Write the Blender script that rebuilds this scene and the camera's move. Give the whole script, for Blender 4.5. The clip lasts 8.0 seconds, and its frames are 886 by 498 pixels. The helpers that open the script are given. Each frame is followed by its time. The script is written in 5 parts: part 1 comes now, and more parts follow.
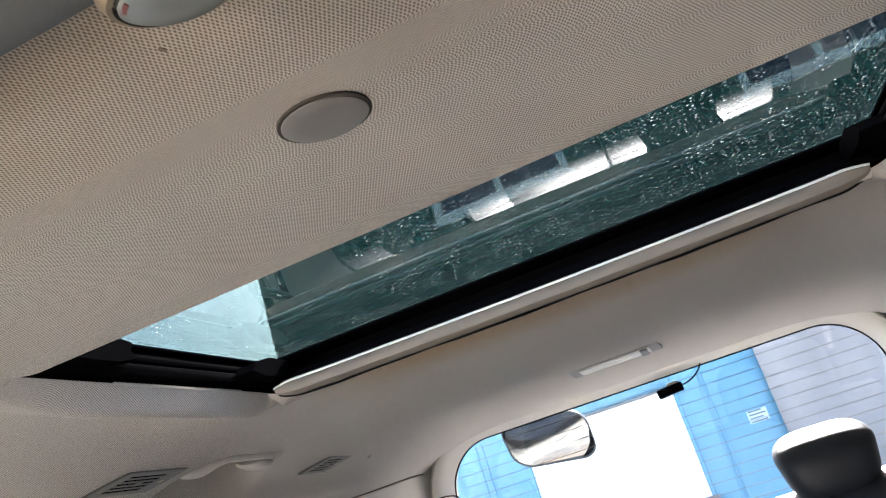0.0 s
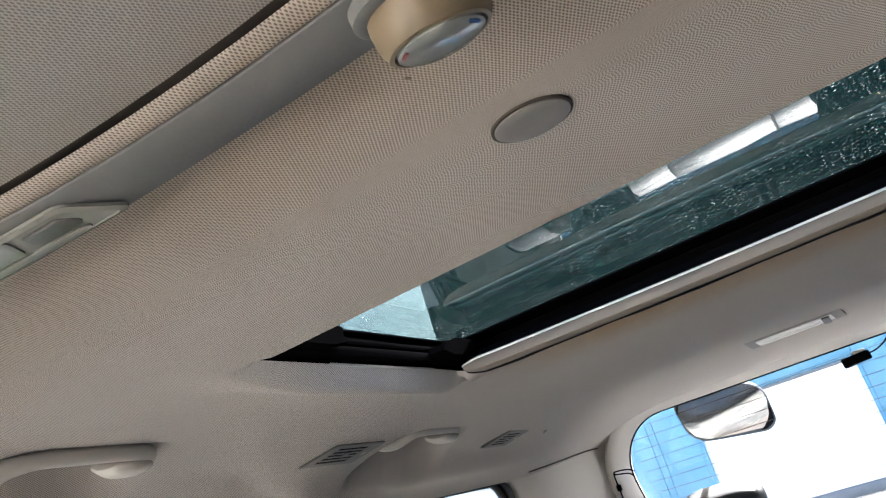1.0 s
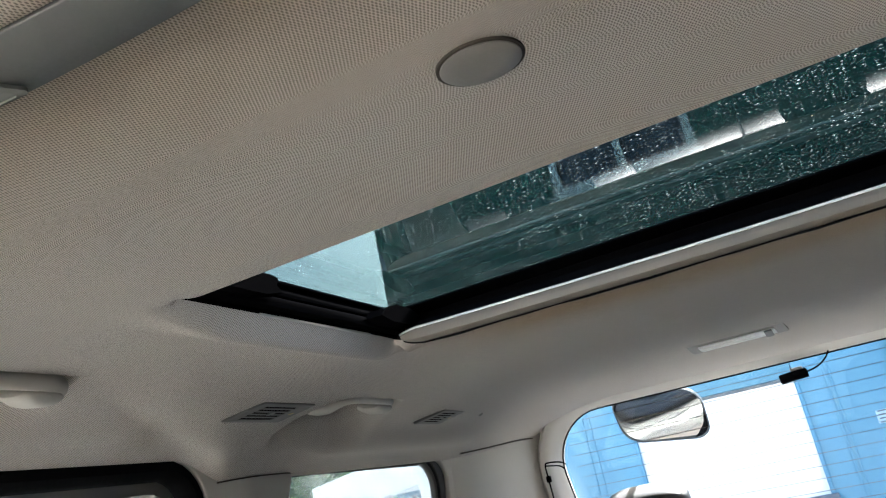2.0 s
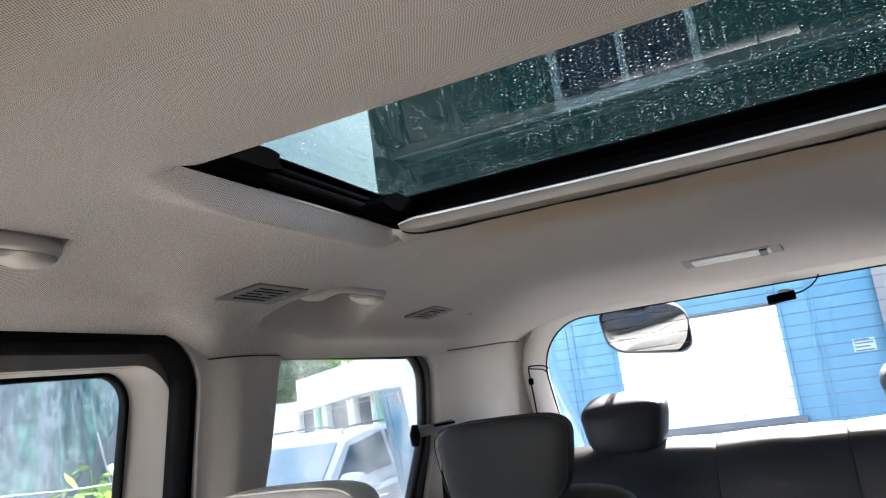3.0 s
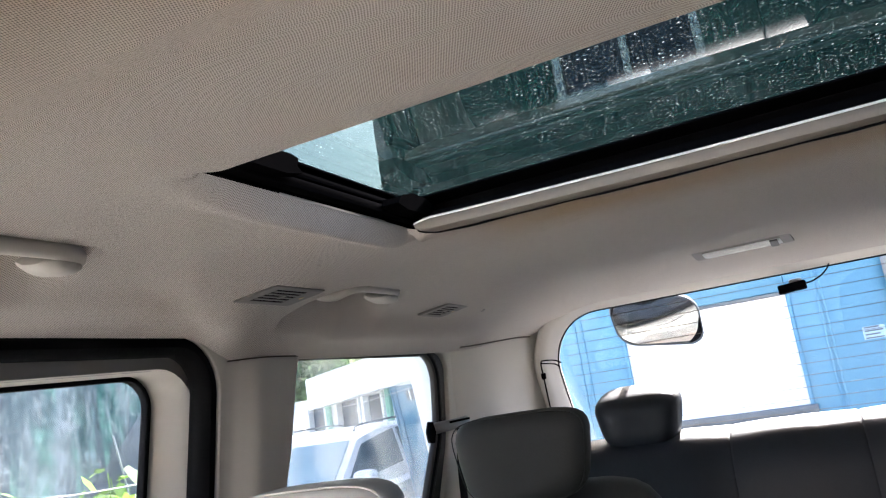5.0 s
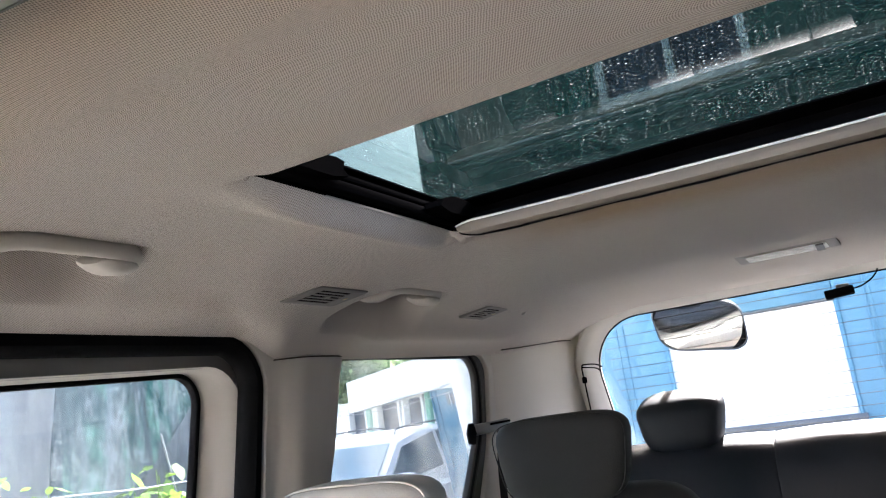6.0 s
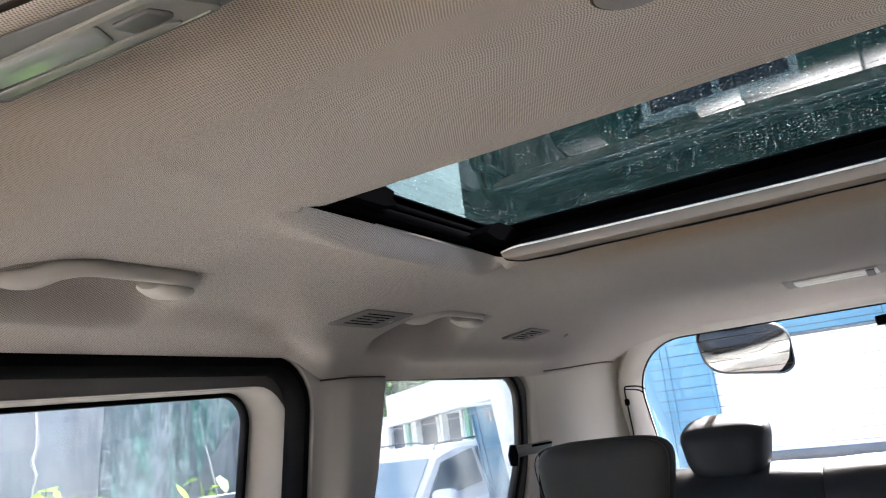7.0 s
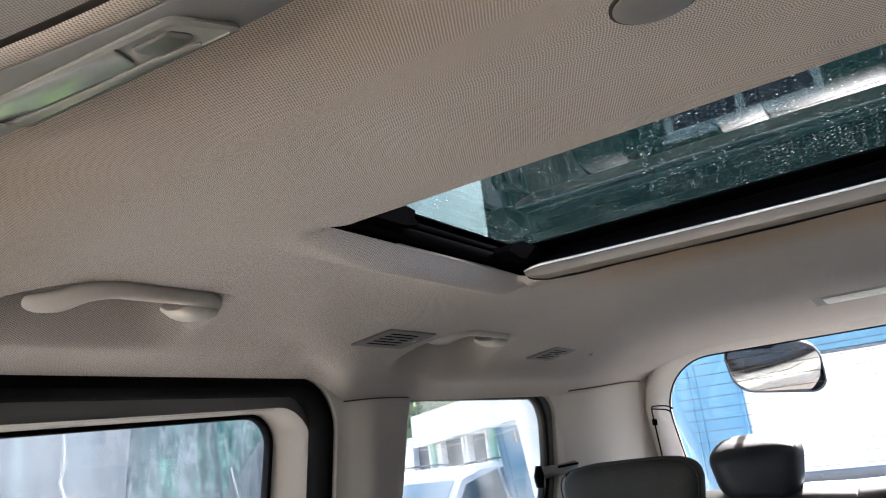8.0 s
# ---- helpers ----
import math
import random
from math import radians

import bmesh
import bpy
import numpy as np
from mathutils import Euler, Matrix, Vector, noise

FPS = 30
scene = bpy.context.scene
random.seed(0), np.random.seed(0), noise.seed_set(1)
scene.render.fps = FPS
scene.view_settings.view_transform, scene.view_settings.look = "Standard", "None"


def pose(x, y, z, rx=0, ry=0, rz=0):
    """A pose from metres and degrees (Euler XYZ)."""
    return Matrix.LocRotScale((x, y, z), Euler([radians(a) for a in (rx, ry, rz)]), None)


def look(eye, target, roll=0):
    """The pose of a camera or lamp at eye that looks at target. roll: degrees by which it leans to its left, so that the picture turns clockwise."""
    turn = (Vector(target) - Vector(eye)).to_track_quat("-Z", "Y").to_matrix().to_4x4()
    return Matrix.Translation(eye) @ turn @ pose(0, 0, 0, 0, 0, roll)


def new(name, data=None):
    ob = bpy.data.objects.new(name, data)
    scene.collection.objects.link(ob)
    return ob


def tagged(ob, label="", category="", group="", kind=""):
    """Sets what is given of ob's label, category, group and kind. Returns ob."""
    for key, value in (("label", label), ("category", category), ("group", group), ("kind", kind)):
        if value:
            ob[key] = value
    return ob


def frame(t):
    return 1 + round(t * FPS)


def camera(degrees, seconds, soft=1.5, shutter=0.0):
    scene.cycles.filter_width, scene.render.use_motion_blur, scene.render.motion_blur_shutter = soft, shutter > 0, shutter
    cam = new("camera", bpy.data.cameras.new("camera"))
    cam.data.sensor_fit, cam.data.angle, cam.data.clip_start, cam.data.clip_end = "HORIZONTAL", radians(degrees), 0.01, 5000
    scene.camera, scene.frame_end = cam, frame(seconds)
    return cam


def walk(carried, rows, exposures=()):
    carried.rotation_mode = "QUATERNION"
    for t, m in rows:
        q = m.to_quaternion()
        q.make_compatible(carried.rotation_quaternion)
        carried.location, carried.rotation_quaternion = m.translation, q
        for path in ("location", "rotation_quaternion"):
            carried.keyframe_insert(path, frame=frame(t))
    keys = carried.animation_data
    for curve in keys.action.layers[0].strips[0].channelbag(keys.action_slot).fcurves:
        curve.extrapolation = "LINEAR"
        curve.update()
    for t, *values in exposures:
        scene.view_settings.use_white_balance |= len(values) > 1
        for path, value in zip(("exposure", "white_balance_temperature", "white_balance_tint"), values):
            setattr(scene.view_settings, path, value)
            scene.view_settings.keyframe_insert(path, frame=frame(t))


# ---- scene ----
cam = camera(59.1, 8.0, 1.15)
PATH = [
    (0, (0.186, 0.492, 1.112), (-0.293, 2.336, 1.72), -17.8),
    (0.5, (0.173, 0.45, 1.104), (-0.515, 2.215, 1.742), -17.5),
    (1, (0.173, 0.422, 1.107), (-0.654, 2.115, 1.78), -17.5),
    (1.5, (0.171, 0.429, 1.101), (-0.615, 2.118, 1.827), -16.8),
    (2, (0.173, 0.461, 1.086), (-0.591, 2.205, 1.701), -11.8),
    (2.2, (0.165, 0.483, 1.056), (-0.662, 2.238, 1.544), -8.1),
    (3.3, (0.146, 0.471, 1.074), (-0.659, 2.262, 1.457), -7.8),
    (3.5, (0.155, 0.47, 1.073), (-0.655, 2.257, 1.458), -7.8),
    (4, (0.15, 0.467, 1.072), (-0.661, 2.255, 1.45), -8.1),
    (4.5, (0.142, 0.46, 1.072), (-0.666, 2.251, 1.447), -8.7),
    (4.7, (0.138, 0.459, 1.075), (-0.672, 2.25, 1.448), -8.9),
    (5.8, (0.14, 0.442, 1.069), (-0.744, 2.19, 1.469), -8.4),
    (6, (0.144, 0.438, 1.067), (-0.764, 2.174, 1.471), -8.2),
    (6.5, (0.16, 0.427, 1.075), (-0.809, 2.128, 1.486), -7.9),
    (7, (0.148, 0.417, 1.083), (-0.839, 2.097, 1.534), -7.1),
    (7.5, (0.145, 0.411, 1.08), (-0.852, 2.077, 1.562), -7.4),
    (8, (0.147, 0.422, 1.083), (-0.878, 2.062, 1.59), -7.3),
]
EXPOSURES = [(0.0, 4.15, 6200, 14), (1.0, 4.0, 6100, 13), (2.0, 3.75, 6000, 8), (3.5, 3.98, 6130, 16), (6.0, 3.87, 6230, 16), (8.0, 3.8, 6230, 16)]
walk(cam, [(t, look(e, g, r)) for t, e, g, r in PATH], EXPOSURES)

# ---- world and sun ----
SUN_LEFT, SUN_UP = -4.0, 33.0      # degrees: to the left of the tail, above the horizon
world = bpy.data.worlds.new("world")
scene.world = world
world.use_nodes = True
sky = world.node_tree.nodes.new("ShaderNodeTexSky")
sky.sky_type, sky.sun_disc = "NISHITA", False
sky.sun_elevation, sky.sun_rotation = radians(SUN_UP), radians((360 - SUN_LEFT) % 360)
sky.dust_density, sky.ozone_density = 5.0, 0.4
background = world.node_tree.nodes["Background"]
background.inputs["Strength"].default_value = 0.125
world.node_tree.links.new(sky.outputs["Color"], background.inputs["Color"])
sun = new("sun", bpy.data.lights.new("sun", "SUN"))
sun.data.energy, sun.data.angle, sun.data.color = 4.2, radians(0.5), (1.0, 0.96, 0.89)
sun_way = Vector((-math.sin(radians(SUN_LEFT)) * math.cos(radians(SUN_UP)),
                  math.cos(radians(SUN_LEFT)) * math.cos(radians(SUN_UP)), math.sin(radians(SUN_UP))))
sun.matrix_world = look(sun_way * 40, (0, 0, 0))


# ---- materials ----
def tree(name):
    m = bpy.data.materials.new(name)
    m.use_nodes = True
    nodes, links = m.node_tree.nodes, m.node_tree.links
    return m, nodes, links, nodes["Principled BSDF"]


def mixed(nodes, links, fac, a, b):
    mix = nodes.new("ShaderNodeMix")
    mix.data_type = "RGBA"
    for socket, value in ((mix.inputs[0], fac), (mix.inputs[6], a), (mix.inputs[7], b)):
        if hasattr(value, "links"):
            links.new(value, socket)
        else:
            socket.default_value = value if isinstance(value, float) else (*value, 1)
    return mix.outputs[2]


def ramp(nodes, links, value, low, high, out_low=0.0, out_high=1.0):
    r = nodes.new("ShaderNodeMapRange")
    links.new(value, r.inputs[0])
    for n, v in enumerate((low, high, out_low, out_high)):
        r.inputs[n + 1].default_value = v
    return r.outputs[0]


def noise_of(nodes, links, scale, detail=4.0, stretch=(1, 1, 1)):
    coords = nodes.new("ShaderNodeTexCoord")
    mapping = nodes.new("ShaderNodeMapping")
    mapping.inputs["Scale"].default_value = stretch
    links.new(coords.outputs["Object"], mapping.inputs["Vector"])
    n = nodes.new("ShaderNodeTexNoise")
    n.inputs["Scale"].default_value, n.inputs["Detail"].default_value = scale, detail
    links.new(mapping.outputs["Vector"], n.inputs["Vector"])
    return n.outputs["Fac"]


def surface(name, colour, rough=0.6, metal=0.0, spread=0.15, large=3.0, small=160.0, bump=0.15, deep=0.0006, spec=0.5,
            dirt=None, stretch=(1, 1, 1)):
    """A plain surface with stains at one scale and grain at another."""
    m, nodes, links, shader = tree(name)
    stains, grain = noise_of(nodes, links, large, 5.0, stretch), noise_of(nodes, links, small, 3.0, stretch)
    dark = tuple(c * (1 - spread) for c in colour)
    light = tuple(min(1.0, c * (1 + spread * 0.6)) for c in colour)
    tone = mixed(nodes, links, ramp(nodes, links, stains, 0.3, 0.7), dark, light)
    if dirt:
        tone = mixed(nodes, links, ramp(nodes, links, noise_of(nodes, links, large * 2.7, 8.0, stretch), 0.56, 0.78, 0.0, 0.75), tone, dirt)
    links.new(tone, shader.inputs["Base Color"])
    links.new(ramp(nodes, links, grain, 0.2, 0.8, max(0.02, rough - 0.08), min(1.0, rough + 0.08)), shader.inputs["Roughness"])
    shader.inputs["Metallic"].default_value = metal
    shader.inputs["Specular IOR Level"].default_value = spec
    if bump:
        b = nodes.new("ShaderNodeBump")
        b.inputs["Strength"].default_value, b.inputs["Distance"].default_value = bump, deep
        links.new(grain, b.inputs["Height"])
        links.new(b.outputs["Normal"], shader.inputs["Normal"])
    return m


def weave(name, colour, pitch=0.0017, hollow=0.37):
    """Knitted roof cloth: rows of small raised dots, with faint stains."""
    m, nodes, links, shader = tree(name)
    coords = nodes.new("ShaderNodeTexCoord")
    mapping = nodes.new("ShaderNodeMapping")
    mapping.inputs["Rotation"].default_value = (0, 0, radians(45))
    mapping.inputs["Scale"].default_value = (1, 0.52, 1)
    dots = nodes.new("ShaderNodeTexVoronoi")
    dots.voronoi_dimensions = "2D"
    dots.inputs["Scale"].default_value, dots.inputs["Randomness"].default_value = 1 / pitch, 0.12
    links.new(coords.outputs["UV"], mapping.inputs["Vector"])
    links.new(mapping.outputs["Vector"], dots.inputs["Vector"])
    knot = ramp(nodes, links, dots.outputs["Distance"], 0.20, 0.46)
    base = mixed(nodes, links, ramp(nodes, links, noise_of(nodes, links, 2.2, 4.0), 0.3, 0.7),
                 tuple(c * 0.93 for c in colour), tuple(c * 1.04 for c in colour))
    stain = ramp(nodes, links, noise_of(nodes, links, 7.0, 7.0), 0.62, 0.82, 0.0, 0.35)
    base = mixed(nodes, links, stain, base, (colour[0] * 0.72, colour[1] * 0.66, colour[2] * 0.58))
    # browner bands along the sunroof's rear edge and behind the cross beam
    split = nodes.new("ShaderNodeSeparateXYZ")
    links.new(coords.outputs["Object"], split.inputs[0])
    browned = None
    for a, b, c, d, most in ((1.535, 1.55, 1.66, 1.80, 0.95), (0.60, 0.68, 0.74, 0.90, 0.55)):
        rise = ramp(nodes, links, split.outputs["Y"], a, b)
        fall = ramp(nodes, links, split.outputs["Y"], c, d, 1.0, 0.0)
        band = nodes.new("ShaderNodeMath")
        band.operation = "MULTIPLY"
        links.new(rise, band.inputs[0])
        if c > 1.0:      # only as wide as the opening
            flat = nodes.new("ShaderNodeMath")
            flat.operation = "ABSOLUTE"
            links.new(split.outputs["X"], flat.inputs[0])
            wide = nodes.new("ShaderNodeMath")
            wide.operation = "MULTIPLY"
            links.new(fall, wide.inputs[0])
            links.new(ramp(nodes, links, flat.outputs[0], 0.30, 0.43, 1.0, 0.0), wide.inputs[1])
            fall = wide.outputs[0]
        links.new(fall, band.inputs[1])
        # the band's strength, made uneven by noise
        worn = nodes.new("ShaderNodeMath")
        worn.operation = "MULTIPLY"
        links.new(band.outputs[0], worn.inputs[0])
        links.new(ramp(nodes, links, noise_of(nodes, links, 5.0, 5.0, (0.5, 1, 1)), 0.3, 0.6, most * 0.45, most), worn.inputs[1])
        if browned is None:
            browned = worn.outputs[0]
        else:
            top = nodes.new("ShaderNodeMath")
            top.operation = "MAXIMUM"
            links.new(browned, top.inputs[0])
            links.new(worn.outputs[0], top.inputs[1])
            browned = top.outputs[0]
    base = mixed(nodes, links, browned, base, (colour[0] * 0.82, colour[1] * 0.66, colour[2] * 0.47))
    shade = mixed(nodes, links, knot, (hollow, hollow * 0.95, hollow * 0.93), (1.06, 1.06, 1.06))
    cloth = nodes.new("ShaderNodeMix")
    cloth.data_type, cloth.blend_type = "RGBA", "MULTIPLY"
    cloth.inputs[0].default_value = 1.0
    links.new(base, cloth.inputs[6])
    links.new(shade, cloth.inputs[7])
    links.new(cloth.outputs[2], shader.inputs["Base Color"])
    shader.inputs["Roughness"].default_value = 0.95
    shader.inputs["Specular IOR Level"].default_value = 0.15
    b = nodes.new("ShaderNodeBump")
    b.inputs["Strength"].default_value, b.inputs["Distance"].default_value = 0.3, 0.0006
    links.new(knot, b.inputs["Height"])
    links.new(b.outputs["Normal"], shader.inputs["Normal"])
    return m


def glazing(name, tint, dusty=0.0, spots=False, least=0.04, most=1.0):
    """A pane's face: it lets tinted light through and mirrors more at a flat angle; dust and dried drops lie on it."""
    m, nodes, links, shader = tree(name)
    nodes.remove(shader)
    clear, gloss = nodes.new("ShaderNodeBsdfTransparent"), nodes.new("ShaderNodeBsdfGlossy")
    clear.inputs["Color"].default_value = (*tint, 1)
    gloss.inputs["Roughness"].default_value = 0.0
    weight = nodes.new("ShaderNodeLayerWeight")
    weight.inputs["Blend"].default_value = 0.5
    power = nodes.new("ShaderNodeMath")
    power.operation = "POWER"
    power.inputs[1].default_value = 5.0
    links.new(weight.outputs["Facing"], power.inputs[0])
    mix = nodes.new("ShaderNodeMixShader")
    links.new(ramp(nodes, links, power.outputs[0], 0.0, 1.0, least, most), mix.inputs[0])
    links.new(clear.outputs[0], mix.inputs[1])
    links.new(gloss.outputs[0], mix.inputs[2])
    last = mix.outputs[0]
    if dusty or spots:
        chalk = nodes.new("ShaderNodeBsdfTranslucent")
        chalk.inputs["Color"].default_value = (0.21, 0.245, 0.25, 1) if spots else (0.75, 0.77, 0.76, 1)
        amount = ramp(nodes, links, noise_of(nodes, links, 9.0, 6.0), 0.35, 0.8, 0.0, dusty)
        if spots:
            # dried drops: a fine spray, and fewer large ones
            coords = nodes.new("ShaderNodeTexCoord")
            mapping = nodes.new("ShaderNodeMapping")
            mapping.inputs["Scale"].default_value = (0.8, 1.15, 0.0)
            links.new(coords.outputs["Object"], mapping.inputs["Vector"])
            for scale, rim, core, least, most, strength in ((340.0, 0.25, 0.08, 0.66, 1.0, 0.6), (125.0, 0.16, 0.06, 0.58, 0.95, 1.0)):
                cells = nodes.new("ShaderNodeTexVoronoi")
                cells.voronoi_dimensions = "2D"
                cells.inputs["Scale"].default_value = scale
                links.new(mapping.outputs["Vector"], cells.inputs["Vector"])
                drop = ramp(nodes, links, cells.outputs["Distance"], core, rim, 1.0, 0.0)
                few = ramp(nodes, links, cells.outputs["Color"], least, most, 0.0, strength)
                times = nodes.new("ShaderNodeMath")
                times.operation = "MULTIPLY"
                links.new(drop, times.inputs[0])
                links.new(few, times.inputs[1])
                patch = nodes.new("ShaderNodeMath")
                patch.operation = "MULTIPLY"
                links.new(times.outputs[0], patch.inputs[0])
                links.new(ramp(nodes, links, noise_of(nodes, links, 11.0, 3.0), 0.35, 0.62, 0.25, 1.0), patch.inputs[1])
                top = nodes.new("ShaderNodeMath")
                top.operation = "MAXIMUM"
                links.new(patch.outputs[0], top.inputs[0])
                links.new(amount, top.inputs[1])
                amount = top.outputs[0]
        over = nodes.new("ShaderNodeMixShader")
        links.new(amount, over.inputs[0])
        links.new(last, over.inputs[1])
        links.new(chalk.outputs[0], over.inputs[2])
        last = over.outputs[0]
    links.new(last, nodes["Material Output"].inputs["Surface"])
    return m


def leafy(name, colour, thinness=0.4):
    m, nodes, links, shader = tree(name)
    info = nodes.new("ShaderNodeNewGeometry")
    links.new(mixed(nodes, links, info.outputs["Random Per Island"], tuple(c * 0.55 for c in colour), tuple(c * 1.5 for c in colour)),
              shader.inputs["Base Color"])
    shader.inputs["Roughness"].default_value = 0.5
    thin = nodes.new("ShaderNodeBsdfTranslucent")
    thin.inputs["Color"].default_value = (min(1, colour[0] * 1.5), min(1, colour[1] * 1.5), colour[2], 1)
    mix = nodes.new("ShaderNodeMixShader")
    mix.inputs[0].default_value = thinness
    links.new(shader.outputs[0], mix.inputs[1])
    links.new(thin.outputs[0], mix.inputs[2])
    links.new(mix.outputs[0], nodes["Material Output"].inputs["Surface"])
    return m


def netting(name, dim, light, greenness):
    """Woven shade sheet, greener where the plants behind press on it, lit through from behind."""
    m, nodes, links, shader = tree(name)
    shader.inputs["Roughness"].default_value = 0.7
    streaks = noise_of(nodes, links, 3.2, 9.0, (1, 3.4, 0.22))
    green = ramp(nodes, links, noise_of(nodes, links, 6.5, 9.0, (1, 2.2, 0.3)), 0.47, 0.62, 0.0, greenness)
    tone = mixed(nodes, links, ramp(nodes, links, streaks, 0.35, 0.68), dim, light)
    leaf = mixed(nodes, links, ramp(nodes, links, noise_of(nodes, links, 14.0, 6.0, (1, 1, 0.5)), 0.4, 0.62), (0.02, 0.085, 0.08), (0.15, 0.34, 0.27))
    if greenness:
        tone = mixed(nodes, links, green, tone, leaf)
    pale = ramp(nodes, links, noise_of(nodes, links, 30.0, 9.0, (1, 1, 0.45)), 0.50, 0.70, 0.0, 0.55)
    tone = mixed(nodes, links, pale, tone, tuple(0.5 * c + 0.25 for c in light))
    threads = ramp(nodes, links, noise_of(nodes, links, 95.0, 4.0, (1, 1.0, 0.25)), 0.52, 0.66, 0.0, 0.45 if greenness else 0.12)
    tone = mixed(nodes, links, threads, tone, tuple(0.35 * c for c in dim))
    if greenness:
        rips = ramp(nodes, links, noise_of(nodes, links, 30.0, 7.0, (1, 0.6, 1.4)), 0.60, 0.72, 0.0, 0.4)
        tone = mixed(nodes, links, rips, tone, (0.45, 0.5, 0.5))
    links.new(tone, shader.inputs["Base Color"])
    thin = nodes.new("ShaderNodeBsdfTranslucent")
    links.new(tone, thin.inputs["Color"])
    mix = nodes.new("ShaderNodeMixShader")
    mix.inputs[0].default_value = 0.35
    links.new(shader.outputs[0], mix.inputs[1])
    links.new(thin.outputs[0], mix.inputs[2])
    links.new(mix.outputs[0], nodes["Material Output"].inputs["Surface"])
    return m


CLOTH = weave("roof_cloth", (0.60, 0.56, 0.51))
# finer knit; base set darker than CLOTH to dim the front lining
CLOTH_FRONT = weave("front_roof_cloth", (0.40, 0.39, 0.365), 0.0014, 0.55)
TRIM = surface("beige_trim", (0.52, 0.495, 0.45), 0.6, spread=0.07, bump=0.25, small=420.0, deep=0.0004)
GREY_TRIM = surface("grey_trim", (0.17, 0.172, 0.166), 0.5, spread=0.08, small=380.0, bump=0.2, deep=0.0003)
# beige trim with the inward-facing panel's shade put into its colour
DOOR_SHADED = surface("shaded_door_trim", (0.27, 0.265, 0.255), 0.6, spread=0.08, small=380.0, bump=0.2, deep=0.0003)
KNOB = surface("tan_plastic", (0.20, 0.155, 0.095), 0.45, spread=0.08, bump=0.05)
VENT = surface("vent_plastic", (0.21, 0.2, 0.185), 0.5, spread=0.08, small=400.0, bump=0.1)
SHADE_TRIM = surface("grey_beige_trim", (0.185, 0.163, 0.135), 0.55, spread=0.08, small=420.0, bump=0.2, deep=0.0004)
CAP = surface("grey_cap", (0.24, 0.228, 0.21), 0.5, spread=0.06, small=500.0, bump=0.2, deep=0.0003)
RUBBER = surface("black_rubber", (0.0035, 0.0035, 0.004), 0.75, spread=0.2, spec=0.06)
WEATHERSTRIP = surface("brown_black_weatherstrip", (0.024, 0.021, 0.018), 0.5, spread=0.2, spec=0.3)
BLACK = surface("black_plastic", (0.0035, 0.0035, 0.004), 0.85, spread=0.2, spec=0.0)
FRIT = surface("black_enamel", (0.003, 0.003, 0.004), 0.85, bump=0.0, spec=0.0)
SEAM = surface("dark_seam", (0.055, 0.045, 0.036), 0.9, bump=0.0)
LEATHER = surface("grey_seat_leather", (0.031, 0.032, 0.032), 0.6, spec=0.15, spread=0.12, large=9.0, small=260.0, bump=0.35, deep=0.0008)
BENCH_LEATHER = surface("blue_grey_bench_leather", (0.012, 0.015, 0.022), 0.5, spec=0.3, spread=0.14, large=9.0, small=260.0, bump=0.4, deep=0.0008)
LEATHER_PALE = surface("pale_seat_leather", (0.42, 0.41, 0.385), 0.55, spread=0.1, large=9.0, small=260.0, bump=0.35, deep=0.0008)
PIPING = surface("pale_piping", (0.5, 0.5, 0.48), 0.6, spread=0.1)
STEEL = surface("brushed_steel", (0.6, 0.6, 0.6), 0.25, 1.0, spread=0.05, bump=0.0)
CARPET = surface("pale_floor", (0.42, 0.40, 0.365), 0.8, spread=0.25, small=300.0, bump=0.6)
LENS = surface("frosted_lamp_lens", (0.88, 0.89, 0.88), 0.2, spread=0.06, bump=0.05)
SWITCH = surface("dark_grey_switch", (0.10, 0.10, 0.098), 0.4, spread=0.08, bump=0.05)
MILK = surface("milky_plastic", (0.25, 0.25, 0.225), 0.2, spread=0.08, bump=0.05)
LENS_CLEAR = surface("milky_lens", (0.33, 0.345, 0.325), 0.08, spread=0.1, bump=0.0)
LENS_GLOSS = surface("glossy_lens", (0.24, 0.245, 0.225), 0.03, spread=0.1, bump=0.0, spec=1.0)
LENS_GLOSS.node_tree.nodes["Principled BSDF"].inputs["Coat Weight"].default_value = 1.0
MIRROR = surface("convex_mirror", (0.66, 0.65, 0.63), 0.03, 1.0, spread=0.03, bump=0.0)
PAINT = surface("white_van_paint", (0.72, 0.73, 0.73), 0.25, spread=0.04, bump=0.0)
CAR_WHITE = surface("white_car_paint", (0.80, 0.81, 0.82), 0.2, spread=0.03, bump=0.0)
CAR_GLASS = surface("dark_car_glass", (0.12, 0.15, 0.17), 0.05, spread=0.1, bump=0.0)
# reflected sky painted into the car windscreen's base colour
SKY_GLASS = surface("sky_blue_windscreen", (0.22, 0.32, 0.36), 0.05, spread=0.1, bump=0.0)
TINTED = glazing("tinted_roof_glass", (0.185, 0.235, 0.240), dusty=0.002, spots=True, least=0.05, most=0.95)
CLEAR = glazing("window_glass", (0.84, 0.86, 0.87))
HAZY = glazing("hazy_side_glass", (0.57, 0.60, 0.61), dusty=0.2)
DUSTY = glazing("dusty_door_glass", (0.63, 0.66, 0.69), dusty=0.05)
BLUE_STEEL = surface("blue_painted_steel", (0.056, 0.186, 0.285), 0.5, spread=0.22, large=1.3, small=60.0, dirt=(0.12, 0.255, 0.32), stretch=(1, 1, 0.3))
WHITE_BOARD = surface("white_board", (0.80, 0.81, 0.80), 0.6, spread=0.05, large=1.0)
